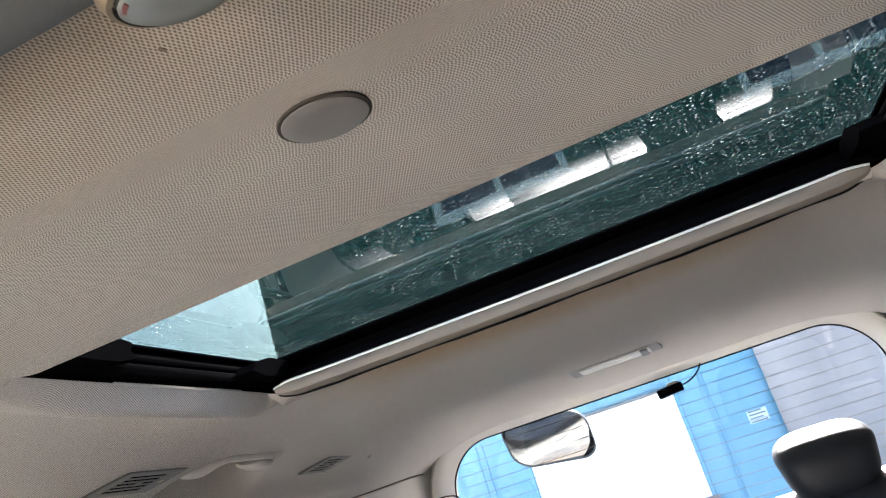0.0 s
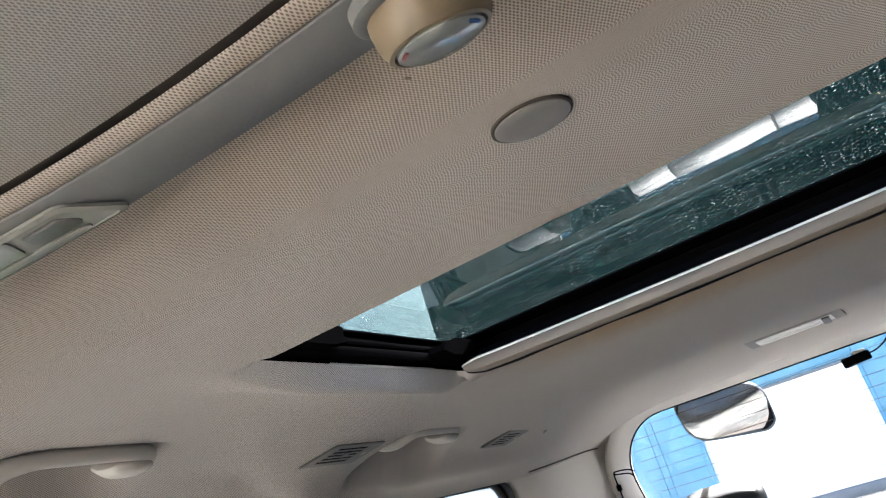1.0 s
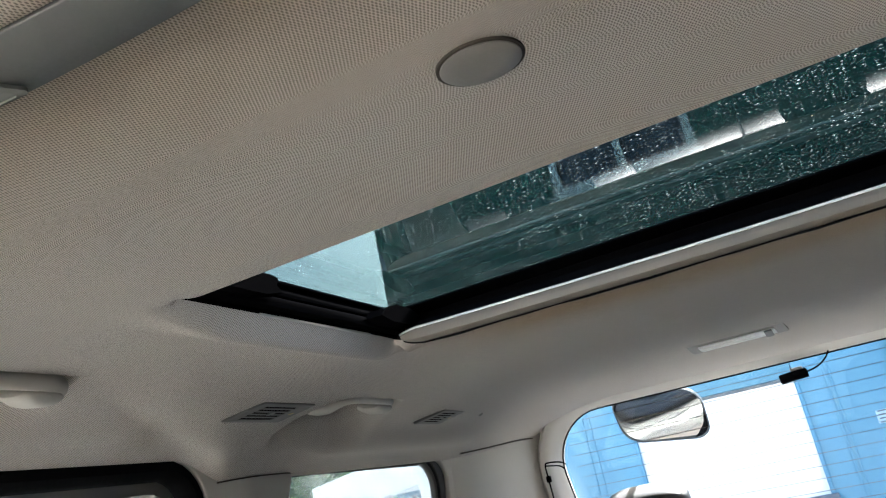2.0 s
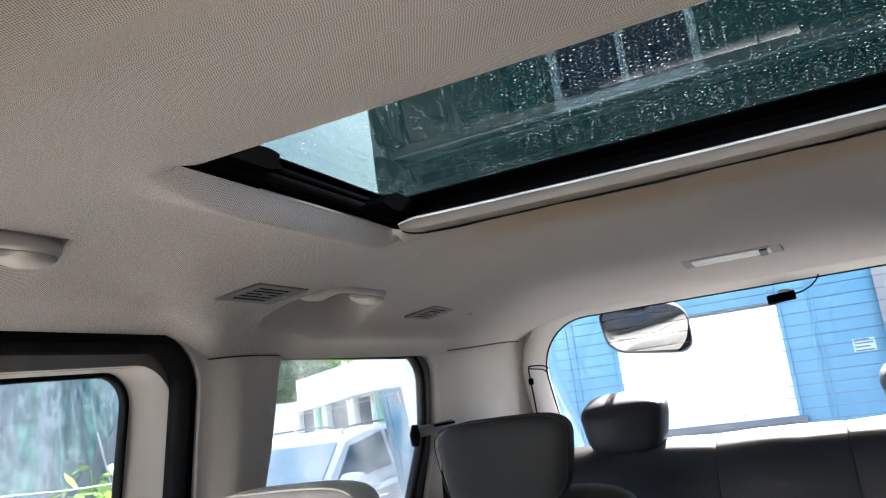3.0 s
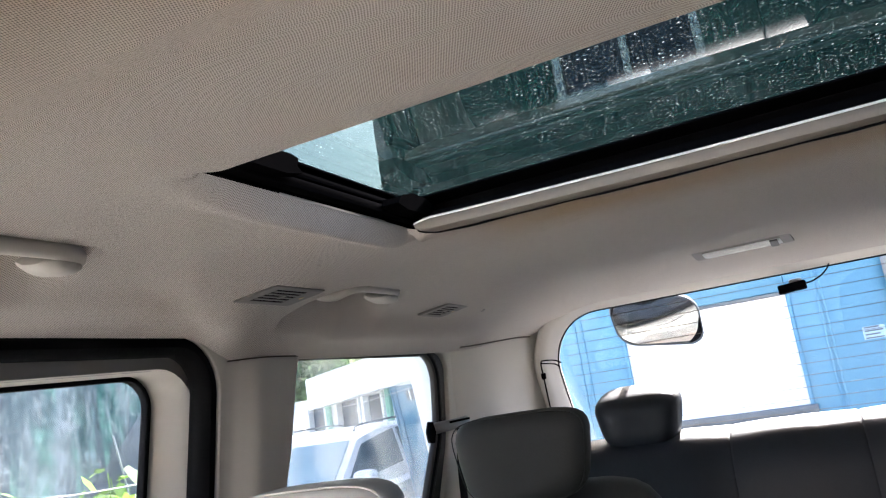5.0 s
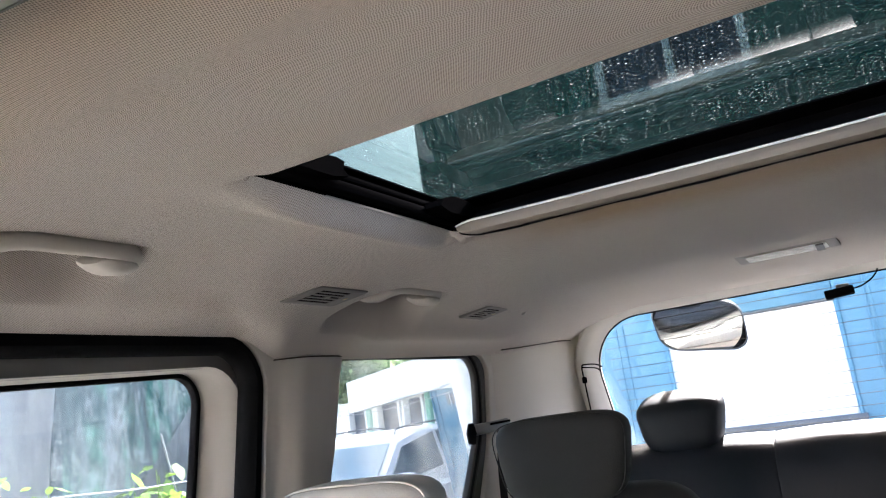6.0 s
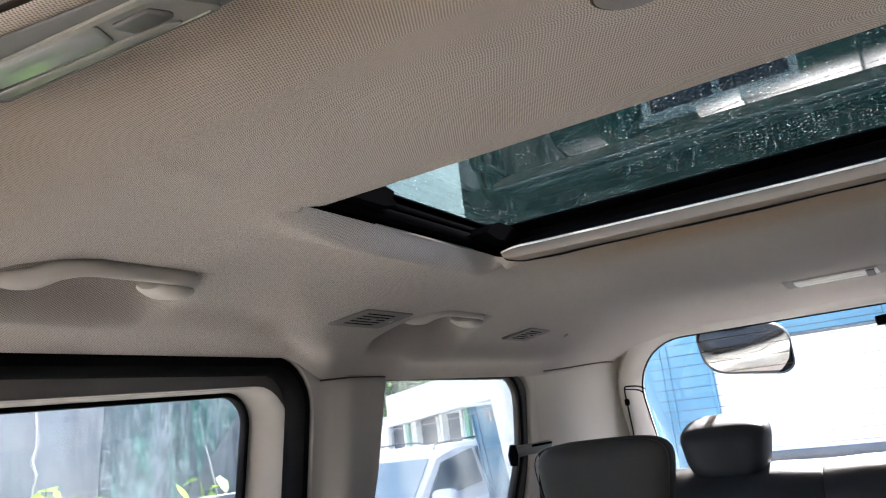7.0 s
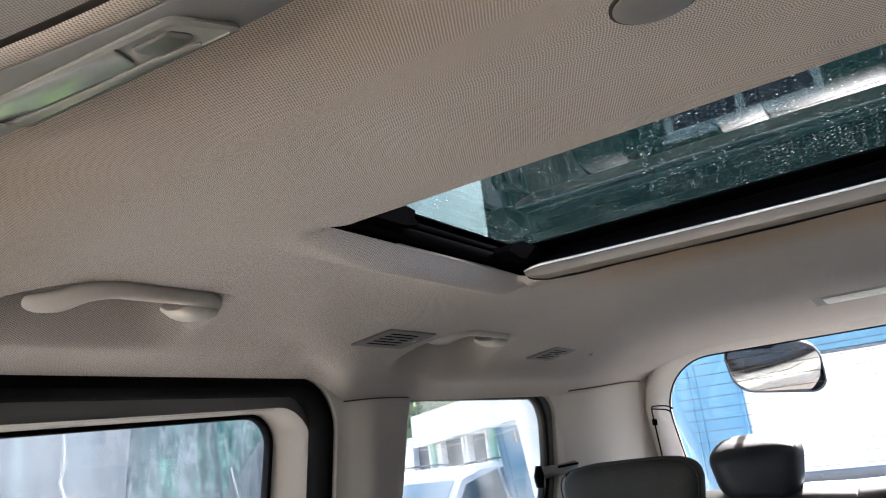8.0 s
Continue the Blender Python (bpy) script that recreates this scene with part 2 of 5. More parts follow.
GREY_TARP = surface("grey_tarpaulin", (0.16, 0.165, 0.175), 0.6, spread=0.25, large=2.0, small=40.0, bump=0.4)
GREY_BAR = surface("grey_steel_bar", (0.08, 0.095, 0.11), 0.5, 0.3, spread=0.2)
GREEN_WALL = surface("green_painted_wall", (0.016, 0.125, 0.098), 0.55, spread=0.14, large=0.6, small=30.0, dirt=(0.03, 0.15, 0.12))
PILASTER = surface("green_pilaster", (0.026, 0.16, 0.125), 0.5, spread=0.1)
PALE_GREEN = surface("pale_green_paint", (0.22, 0.46, 0.36), 0.5, spread=0.1)
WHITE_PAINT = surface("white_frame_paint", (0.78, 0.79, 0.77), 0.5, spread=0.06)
PLASTER = surface("white_plaster", (0.78, 0.77, 0.74), 0.8, spread=0.08, large=0.8)
PALE_WALL = surface("pale_stucco", (0.70, 0.69, 0.66), 0.85, spread=0.08, large=0.8)
PANE_DARK = surface("dark_house_glass", (0.06, 0.072, 0.09), 0.08, spread=0.3, large=0.8, bump=0.0)
ROOFING = surface("grey_roofing", (0.3, 0.3, 0.31), 0.6, spread=0.15)
CONCRETE = surface("concrete_yard", (0.48, 0.43, 0.36), 0.9, spread=0.18, large=0.35, small=25.0, bump=0.4, deep=0.004, dirt=(0.30, 0.25, 0.19))
NET = netting("shade_netting", (0.040, 0.068, 0.074), (0.17, 0.22, 0.235), 0.85)
GAUZE = netting("grey_gauze", (0.13, 0.15, 0.165), (0.27, 0.29, 0.31), 0.0)
SHEET = netting("pale_sheeting", (0.34, 0.355, 0.375), (0.58, 0.59, 0.61), 0.0)
LEAF = leafy("bright_leaf", (0.23, 0.36, 0.09))
FOLIAGE = leafy("tree_leaf", (0.12, 0.19, 0.11), 0.6)
BARK = surface("bark", (0.12, 0.09, 0.065), 0.9, spread=0.3, large=6.0, small=50.0, bump=0.6, deep=0.01)
WHITE_STICK = surface("white_plastic_pipe", (0.36, 0.37, 0.37), 0.5, spread=0.08, dirt=(0.4, 0.38, 0.33))
BLUE_PALE = surface("faded_notice", (0.30, 0.42, 0.52), 0.6)
YELLOW_TAG = surface("yellow_tag", (0.62, 0.52, 0.30), 0.6)


# ---- mesh helpers ----
def smooth(me, angle=40):
    me.polygons.foreach_set("use_smooth", [True] * len(me.polygons))
    me.set_sharp_from_angle(angle=radians(angle))
    return me


def mesh(name, bm, material, angle=40):
    if isinstance(bm, bpy.types.Mesh):
        me = bm
        me.name = name
    else:
        me = bpy.data.meshes.new(name)
        bmesh.ops.recalc_face_normals(bm, faces=bm.faces)
        bm.to_mesh(me)
        bm.free()
    me.materials.clear()
    me.materials.append(material)
    return smooth(me, angle)


def part(name, bm, material, parent, label=""):
    ob = new(name, mesh(name, bm, material))
    ob.parent = parent
    ob.matrix_parent_inverse = parent.matrix_world.inverted()
    return tagged(ob, label)


def solid(name, bm, material, label, category="", kind="", group=""):
    return tagged(new(name, mesh(name, bm, material)), label, category, group, kind)


def thing(name, label, category, group="", kind="", at=(0, 0, 0)):
    ob = tagged(new(name), label, category, group, kind)
    ob.empty_display_size = 0.05
    ob.matrix_basis = Matrix.Translation(at)
    ob.matrix_world = ob.matrix_basis
    return ob


def box(x0, x1, y0, y1, z0, z1, bevel=0.0, segments=2, bm=None):
    bm = bm or bmesh.new()
    made = bmesh.ops.create_cube(bm, size=1.0, matrix=Matrix.LocRotScale(((x0 + x1) / 2, (y0 + y1) / 2, (z0 + z1) / 2), None, (x1 - x0, y1 - y0, z1 - z0)))
    if bevel:
        edges = list({e for v in made["verts"] for e in v.link_edges})
        bmesh.ops.bevel(bm, geom=edges, offset=bevel, segments=segments, affect="EDGES", profile=0.5)
    return bm


def rounded(corners, radii, steps=7):
    """A closed outline with its corners rounded off."""
    out, n = [], len(corners)
    for k in range(n):
        p, a, b = (Vector(corners[i % n]).to_2d() for i in (k, k - 1, k + 1))
        r = radii[k] if isinstance(radii, (list, tuple)) else radii
        if r <= 0:
            out.append(tuple(p))
            continue
        u, v = (a - p).normalized(), (b - p).normalized()
        half = u.angle(v) / 2
        cut = min(r / math.tan(half), (a - p).length * 0.49, (b - p).length * 0.49)
        r2 = cut * math.tan(half)
        centre = p + (u + v).normalized() * (r2 / math.sin(half))
        s, e = p + u * cut - centre, p + v * cut - centre
        turn = s.angle_signed(e)
        for j in range(steps + 1):
            ang = -turn * j / steps
            out.append(tuple(centre + Vector((s.x * math.cos(ang) - s.y * math.sin(ang), s.x * math.sin(ang) + s.y * math.cos(ang)))))
    return out


SIDE = Matrix(((0, 0, 1, 0), (1, 0, 0, 0), (0, 1, 0, 0), (0, 0, 0, 1)))      # outline (y, z), thick along x
TAIL = Matrix(((1, 0, 0, 0), (0, 0, -1, 0), (0, 1, 0, 0), (0, 0, 0, 1)))     # outline (x, z), thick along y
FLAT = Matrix.Identity(4)                                                    # outline (x, y), thick along z


def plate(loops, thick, way, at, bevel=0.0):
    """A flat plate with holes: outlines in its plane, its middle at `at` along its thickness."""
    cu = bpy.data.curves.new("outline", "CURVE")
    cu.dimensions, cu.fill_mode = "2D", "BOTH"
    cu.extrude, cu.bevel_depth, cu.bevel_resolution, cu.offset = thick / 2 - bevel, bevel, 2, -bevel
    for loop in loops:
        sp = cu.splines.new("POLY")
        sp.points.add(len(loop) - 1)
        for q, (u, v) in zip(sp.points, loop):
            q.co = (u, v, 0, 1)
        sp.use_cyclic_u = True
    ob = bpy.data.objects.new("outline", cu)
    me = bpy.data.meshes.new_from_object(ob)
    bpy.data.objects.remove(ob)
    bpy.data.curves.remove(cu)
    me.transform(Matrix.Translation(way.to_3x3() @ Vector((0, 0, 1)) * at) @ way if way is not TAIL else Matrix.Translation((0, at, 0)) @ way)
    return me


def loft(rings, closed=False, caps=True, bm=None):
    """A skin over rings of equally many points."""
    bm = bm or bmesh.new()
    rows = [[bm.verts.new(p) for p in ring] for ring in rings]
    n = len(rows[0])
    pairs = list(zip(rows, rows[1:])) + ([(rows[-1], rows[0])] if closed else [])
    for a, b in pairs:
        for k in range(n):
            bm.faces.new((a[k], a[(k + 1) % n], b[(k + 1) % n], b[k]))
    if caps and not closed:
        bm.faces.new(rows[0][::-1])
        bm.faces.new(rows[-1])
    return bm


def smooth_path(points, steps=6):
    """Points along a smooth line through the given ones."""
    pts, out = [Vector(p) for p in points], []
    for k in range(len(pts) - 1):
        a, b, c, d = pts[max(0, k - 1)], pts[k], pts[k + 1], pts[min(len(pts) - 1, k + 2)]
        for j in range(steps):
            t = j / steps
            out.append(0.5 * (2 * b + (c - a) * t + (2 * a - 5 * b + 4 * c - d) * t * t + (3 * b - a - 3 * c + d) * t ** 3))
    return out + [pts[-1]]


def sweep(points, wide, thick=None, sides=10, closed=False, up=(0, 0, 1), bm=None):
    """An oval bar along a line; wide and thick are half sizes, one value or one per point."""
    pts, rings, n = [Vector(p) for p in points], [], len(points)
    for k, p in enumerate(pts):
        a, b = (pts[k - 1], pts[(k + 1) % n]) if closed else (pts[max(0, k - 1)], pts[min(n - 1, k + 1)])
        ahead = (b - a).normalized()
        across = ahead.cross(Vector(up))
        across = across.normalized() if across.length > 1e-4 else Vector((1, 0, 0))
        over = across.cross(ahead).normalized()
        w = wide[k] if isinstance(wide, (list, tuple)) else wide
        h = w if thick is None else thick[k] if isinstance(thick, (list, tuple)) else thick
        rings.append([p + across * w * math.cos(2 * math.pi * j / sides) + over * h * math.sin(2 * math.pi * j / sides) for j in range(sides)])
    return loft(rings, closed, True, bm)


def sheet(xs, ys, height, keep=None, thick=0.0):
    """A grid over x and y with a height for each knot; thick upwards."""
    bm = bmesh.new()
    low = [[bm.verts.new((x, y, height(x, y))) for y in ys] for x in xs]
    for i in range(len(xs) - 1):
        for j in range(len(ys) - 1):
            if keep is None or keep((xs[i] + xs[i + 1]) / 2, (ys[j] + ys[j + 1]) / 2):
                bm.faces.new((low[i][j], low[i][j + 1], low[i + 1][j + 1], low[i + 1][j]))
    bmesh.ops.delete(bm, geom=[v for v in bm.verts if not v.link_faces], context="VERTS")
    if thick:
        faces = list(bm.faces)
        rim = [e for e in bm.edges if e.is_boundary]
        made = bmesh.ops.extrude_face_region(bm, geom=faces, use_keep_orig=True)
        bmesh.ops.translate(bm, verts=[v for v in made["geom"] if isinstance(v, bmesh.types.BMVert)], vec=(0, 0, thick))
    return bm


def steps_between(a, b, n):
    return [a + (b - a) * k / n for k in range(n + 1)]


def clamp(v, lo=0.0, hi=1.0):
    return max(lo, min(hi, v))


def grown(outline, d):
    """An outline pushed outwards by d."""
    pts, out = [Vector(p) for p in outline], []
    area = sum(a.x * b.y - b.x * a.y for a, b in zip(pts, pts[1:] + pts[:1]))
    for k, p in enumerate(pts):
        a, b = pts[k - 1], pts[(k + 1) % len(pts)]
        t = (b - a).normalized()
        out.append(tuple(p + Vector((t.y, -t.x)) * (d if area > 0 else -d)))
    return out


# ---- the roof lining ----
ROOF_C, ROOF_X, ROOF_Y0, ROOF_Y1 = 0.0375, 0.4525, 1.072, 1.540      # the sunroof's opening in the lining: middle, half width, ends


def half_width(y):
    return 0.812 if y < 1.9 else 0.812 - 0.075 * (y - 1.9) / 1.03


def lining(x, y):
    """The height of the roof lining."""
    u = abs(x) / half_width(y)
    inner = clamp((1.0 - u) / 0.2)
    inner = inner * inner * (3 - 2 * inner)
    low, back = clamp((y - 1.45 + 0.27 * inner) / (0.12 + 0.14 * inner)), clamp((y - 2.36) / 0.5)
    z = 1.342 - (0.100 + 0.042 * low * low * (3 - 2 * low) - 0.068 * back * back * (3 - 2 * back)) * max(0.0, (u - 0.52) / 0.48) ** 2.6
    tail = clamp((y - 2.38) / 0.44)
    z -= 0.036 * tail * tail * (3 - 2 * tail)
    # over the windows the cloth turns in steeply, then out again towards the glass
    over = 1 - clamp((y - 1.50) / 0.06) * clamp((1.80 - y) / 0.06)
    z -= (0.005 + 0.009 * clamp((y - 1.50) / 0.1)) * math.exp(-((u - 0.925) / 0.032) ** 2) * over * clamp((2.50 - y) / 0.12)
    # along the sunroof the cloth dips and curls up into the opening
    off = abs(x - ROOF_C)
    dx, dy = max(0.0, off - ROOF_X), max(0.0, ROOF_Y0 - y, y - ROOF_Y1)
    d = math.hypot(dx, dy)
    if d < 0.10:
        beside = clamp(1 - (ROOF_X - off) / 0.04) ** 2 if off < ROOF_X else dx / d if d > 1e-6 else 1.0
        ending = clamp((ROOF_Y1 + 0.13 - y) / 0.17)
        beside *= ending * ending * (3 - 2 * ending)
        fade, along = clamp((0.085 - d) / 0.055), clamp((y - ROOF_Y0 + 0.06) / 0.20)
        along = along * along * (3 - 2 * along)
        z += beside * ((0.009 + 0.021 * along) * clamp(1 - d / 0.031) ** 1.6 - 0.021 * fade * fade * (3 - 2 * fade) * along)
    # hollows behind the grab handles: a sharp inner edge, a soft outer one
    for y0, y1, soft in ((0.838, 1.150, 0.12), (1.626, 1.938, 0.12)):
        edge = 0.631 + 3.6 * max(0.0, y0 + 0.147 - y) ** 2
        a, b = clamp((abs(x) - edge) / 0.008), clamp((0.765 - abs(x)) / 0.080)
        c = clamp((y - y0 + 0.02) / 0.03) * clamp((y1 - y) / soft)
        z += 0.084 * a * b * b * (3 - 2 * b) * c * c * (3 - 2 * c)
    if y > ROOF_Y1 and off < ROOF_X + 0.04:
        z -= 0.010 * clamp((ROOF_X + 0.04 - off) / 0.06) * clamp(1 - (y - ROOF_Y1) / 0.12) ** 2 * (1.0 if off < ROOF_X - 0.02 else clamp((y - ROOF_Y1) / 0.06))
    return z


def lining_frame(x, y):
    """The lining's place and slopes at a point, as a pose: local x across, y along, z up out of the cloth."""
    e = 0.004
    du = Vector((2 * e, 0, lining(x + e, y) - lining(x - e, y))).normalized()
    dv = Vector((0, 2 * e, lining(x, y + e) - lining(x, y - e))).normalized()
    n = du.cross(dv).normalized()
    m = Matrix((du, n.cross(du), n)).transposed().to_4x4()
    return Matrix.Translation((x, y, lining(x, y))) @ m


def hole(x, y):
    return not (abs(x - ROOF_C) < ROOF_X and ROOF_Y0 < y < ROOF_Y1)


def bow(x):
    return -0.2 * x * x


def bow_front(x):
    return -0.42 * min(abs(x), 0.4) ** 2


grid_x = steps_between(-0.80, -0.755, 5)[:-1] + steps_between(-0.755, -0.62, 70)[:-1] + steps_between(-0.62, -0.56, 5)[:-1] + steps_between(-0.56, ROOF_C - ROOF_X - 0.032, 18)[:-1] + steps_between(ROOF_C - ROOF_X - 0.032, ROOF_C - ROOF_X, 14)[:-1] + steps_between(ROOF_C - ROOF_X, ROOF_C - ROOF_X + 0.04, 8)[:-1] + steps_between(ROOF_C - ROOF_X + 0.04, ROOF_C + ROOF_X - 0.04, 22)[:-1] + steps_between(ROOF_C + ROOF_X - 0.04, ROOF_C + ROOF_X, 8)[:-1]
grid_x += steps_between(ROOF_C + ROOF_X, ROOF_C + ROOF_X + 0.032, 14)[:-1] + steps_between(ROOF_C + ROOF_X + 0.032, 0.56, 6)[:-1] + steps_between(0.56, 0.62, 5)[:-1] + steps_between(0.62, 0.755, 70)[:-1] + steps_between(0.755, 0.80, 5)
grid_y = steps_between(0.70, ROOF_Y0, 120)[:-1] + steps_between(ROOF_Y0, ROOF_Y1, 44)[:-1] + steps_between(ROOF_Y1, 2.0, 110)[:-1] + steps_between(2.0, 2.92, 36)


def lay_cloth(ob):
    """Lays the knit along the cloth: lengths across the roof follow its curves."""
    me = ob.data
    knit, rows = me.uv_layers.new(name="knit"), {}
    for v in me.vertices:
        rows.setdefault(round(v.co.y, 3), []).append((v.co.x, v.co.z, v.index))
    place = {}
    for row in rows.values():
        row.sort()
        run = row[0][0]
        for k, (x, z, i) in enumerate(row):
            if k and x - row[k - 1][0] < 0.1:
                run += math.hypot(x - row[k - 1][0], z - row[k - 1][1])
            elif k:
                run = x
            place[i] = run
    for loop in me.loops:
        knit.data[loop.index].uv = (place[loop.vertex_index], me.vertices[loop.vertex_index].co.y)
    return ob


roof = sheet(grid_x, grid_y, lining, hole)
for v in roof.verts:
    if abs(v.co.x) > 0.56:
        v.co.x *= 1 - (abs(v.co.x) - 0.56) / 0.24 * (1 - half_width(v.co.y) / 0.800)
        v.co.z = lining(v.co.x, v.co.y)
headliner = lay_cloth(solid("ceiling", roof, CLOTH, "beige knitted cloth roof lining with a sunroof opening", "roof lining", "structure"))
for v in headliner.data.vertices:
    v.co.y += bow(v.co.x) * (1 - clamp((v.co.y - 0.70) / 0.1))

# the lining in front of the cross beam, and the roll along its edge
front = sheet(steps_between(-0.80, 0.80, 40), steps_between(-0.75, 0.6455, 30), lambda x, y: 1.33)
for v in front.verts:
    u = abs(v.co.x) / 0.812
    v.co.z = 1.3275 - 0.110 * max(0.0, (u - 0.52) / 0.48) ** 2.6 - 0.10 * clamp((-0.1 - v.co.y) / 0.65) ** 2 + (0.002 if v.co.y > 0.64 else 0)
over_cab = lay_cloth(solid("ceiling", front, CLOTH_FRONT, "grey-beige knitted cloth lining over the front seats, darkened to dim it", "roof lining", "structure"))
for v in over_cab.data.vertices:
    if v.co.y > 0.3:
        v.co.y += bow_front(v.co.x)
roll = sweep([(x, 0.6575 + bow_front(x), 1.3276 - 0.110 * max(0.0, (abs(x) / 0.812 - 0.52) / 0.48) ** 2.6) for x in steps_between(-0.72, 0.72, 40)], 0.0080, 0.0011, 12)
roll = solid("trim", roll, CLOTH, "padded cloth roll along the cross beam", "trim", "structure")

# dark strip drawn in for the soft shadow between the two cloths
groove = sweep([(x, 0.6480 + bow_front(x), 1.3318 - 0.110 * max(0.0, (abs(x) / 0.812 - 0.52) / 0.48) ** 2.6) for x in steps_between(-0.72, 0.72, 40)], 0.0060, 0.0012, 8)
solid("trim", groove, SEAM, "dark brown strip for the soft shadow in the groove between the roof cloths", "trim", "structure")
knit = roll.data.uv_layers.new(name="knit")
for loop in roll.data.loops:
    p = roll.data.vertices[loop.vertex_index].co
    knit.data[loop.index].uv = (p.x, p.y - bow_front(p.x))

# the grey cross beam with its lamp and knob
profile = ((0.667, 1.352), (0.667, 1.3280), (0.6673, 1.3274), (0.6682, 1.3270), (0.690, 1.3276), (0.7065, 1.3290), (0.7080, 1.3300), (0.7085, 1.3315), (0.7085, 1.352))
rings = []
for x in steps_between(-0.60, 0.60, 48):
    fall = 0.110 * max(0.0, (abs(x) / 0.812 - 0.52) / 0.48) ** 2.6
    rings.append([(x, y + (bow_front(x) if y < 0.68 else bow(x)), z - fall) for y, z in profile])
solid("trim", loft(rings), GREY_TRIM, "grey plastic cross beam under the roof lining", "trim", "structure")


# ---- outer shell: roof skin, floor, walls ----
outer = [(-0.93, -1.3), (0.93, -1.3), (0.93, 3.05), (-0.93, 3.05)]
skin_hole = rounded([(-0.50, 0.97), (0.575, 0.97), (0.575, 1.74), (-0.50, 1.74)], 0.06)
solid("roof_skin", plate([rounded(outer, 0.1), skin_hole], 0.012, FLAT, 1.412), PAINT, "white painted steel roof of the van", "roof", "structure")
# floor is unseen; kept pale so that it bounces light up at the lining
solid("floor", box(-0.90, 0.90, -1.4, 3.03, -0.05, 0.0, 0.01), CARPET, "unseen van floor, pale to bounce light onto the lining", "floor", "structure")

DOOR_HOLE = rounded([(0.40, 0.10), (1.34, 0.10), (1.540, 1.247), (0.40, 1.242)], [0.1, 0.1, 0.085, 0.085])
QUARTER_HOLE = rounded([(1.560, 0.70), (2.22, 0.70), (2.395, 0.98), (2.452, 1.209), (1.765, 1.209)], [0.06, 0.1, 0.3, 0.05, 0.02])
QUARTER_GLASS = rounded([(1.57, 0.705), (2.13, 0.705), (2.352, 1.01), (2.388, 1.202), (1.768, 1.205)], [0.06, 0.1, 0.25, 0.06, 0.02])
CAB_HOLE = rounded([(-0.85, 0.55), (-0.02, 0.55), (-0.02, 1.21), (-0.50, 1.21)], 0.06)
DOOR_GLASS = rounded([(0.52, 0.70), (1.37, 0.70), (1.455, 1.190), (0.52, 1.165)], [0.05, 0.05, 0.045, 0.05])
DOOR_RIM = rounded([(0.46, 0.64), (1.426, 0.64), (1.525, 1.201), (0.46, 1.176)], [0.05, 0.05, 0.075, 0.05])
# right side is unseen: dark and windowless, to keep light off the left wall
for side, word in ((-1, "left"), (1, "right")):
    wall = plate([[(-1.0, -0.02), (2.50, -0.02), (2.50, 1.232), (1.60, 1.236), (1.53, 1.270), (-0.6, 1.270), (-1.0, 0.75)], *((DOOR_HOLE, QUARTER_HOLE, CAB_HOLE) if side < 0 else ())],
                 0.045, SIDE, side * 0.838, 0.004)
    solid("wall_" + word, wall, TRIM if side < 0 else LEATHER, "beige moulded side trim of the van" if side < 0 else "unseen dark wall without windows, added to cut light from the right", "side wall", "structure")
    skin = plate([[(-1.3, -0.25), (3.03, -0.25), (3.03, 1.41), (-0.55, 1.41), (-1.3, 0.75)], *((DOOR_HOLE, [(1.50, 0.60), (2.80, 0.60), (2.80, 1.27), (1.60, 1.27)], CAB_HOLE) if side < 0 else ())], 0.012, SIDE, side * 0.935)
    solid("wall_outer_" + word, skin, PAINT, "white painted steel flank of the van", "side wall", "structure")


# ---- sliding door and its seal ----
def ring_path(outline, x):
    return [(x, u, v) for u, v in outline]


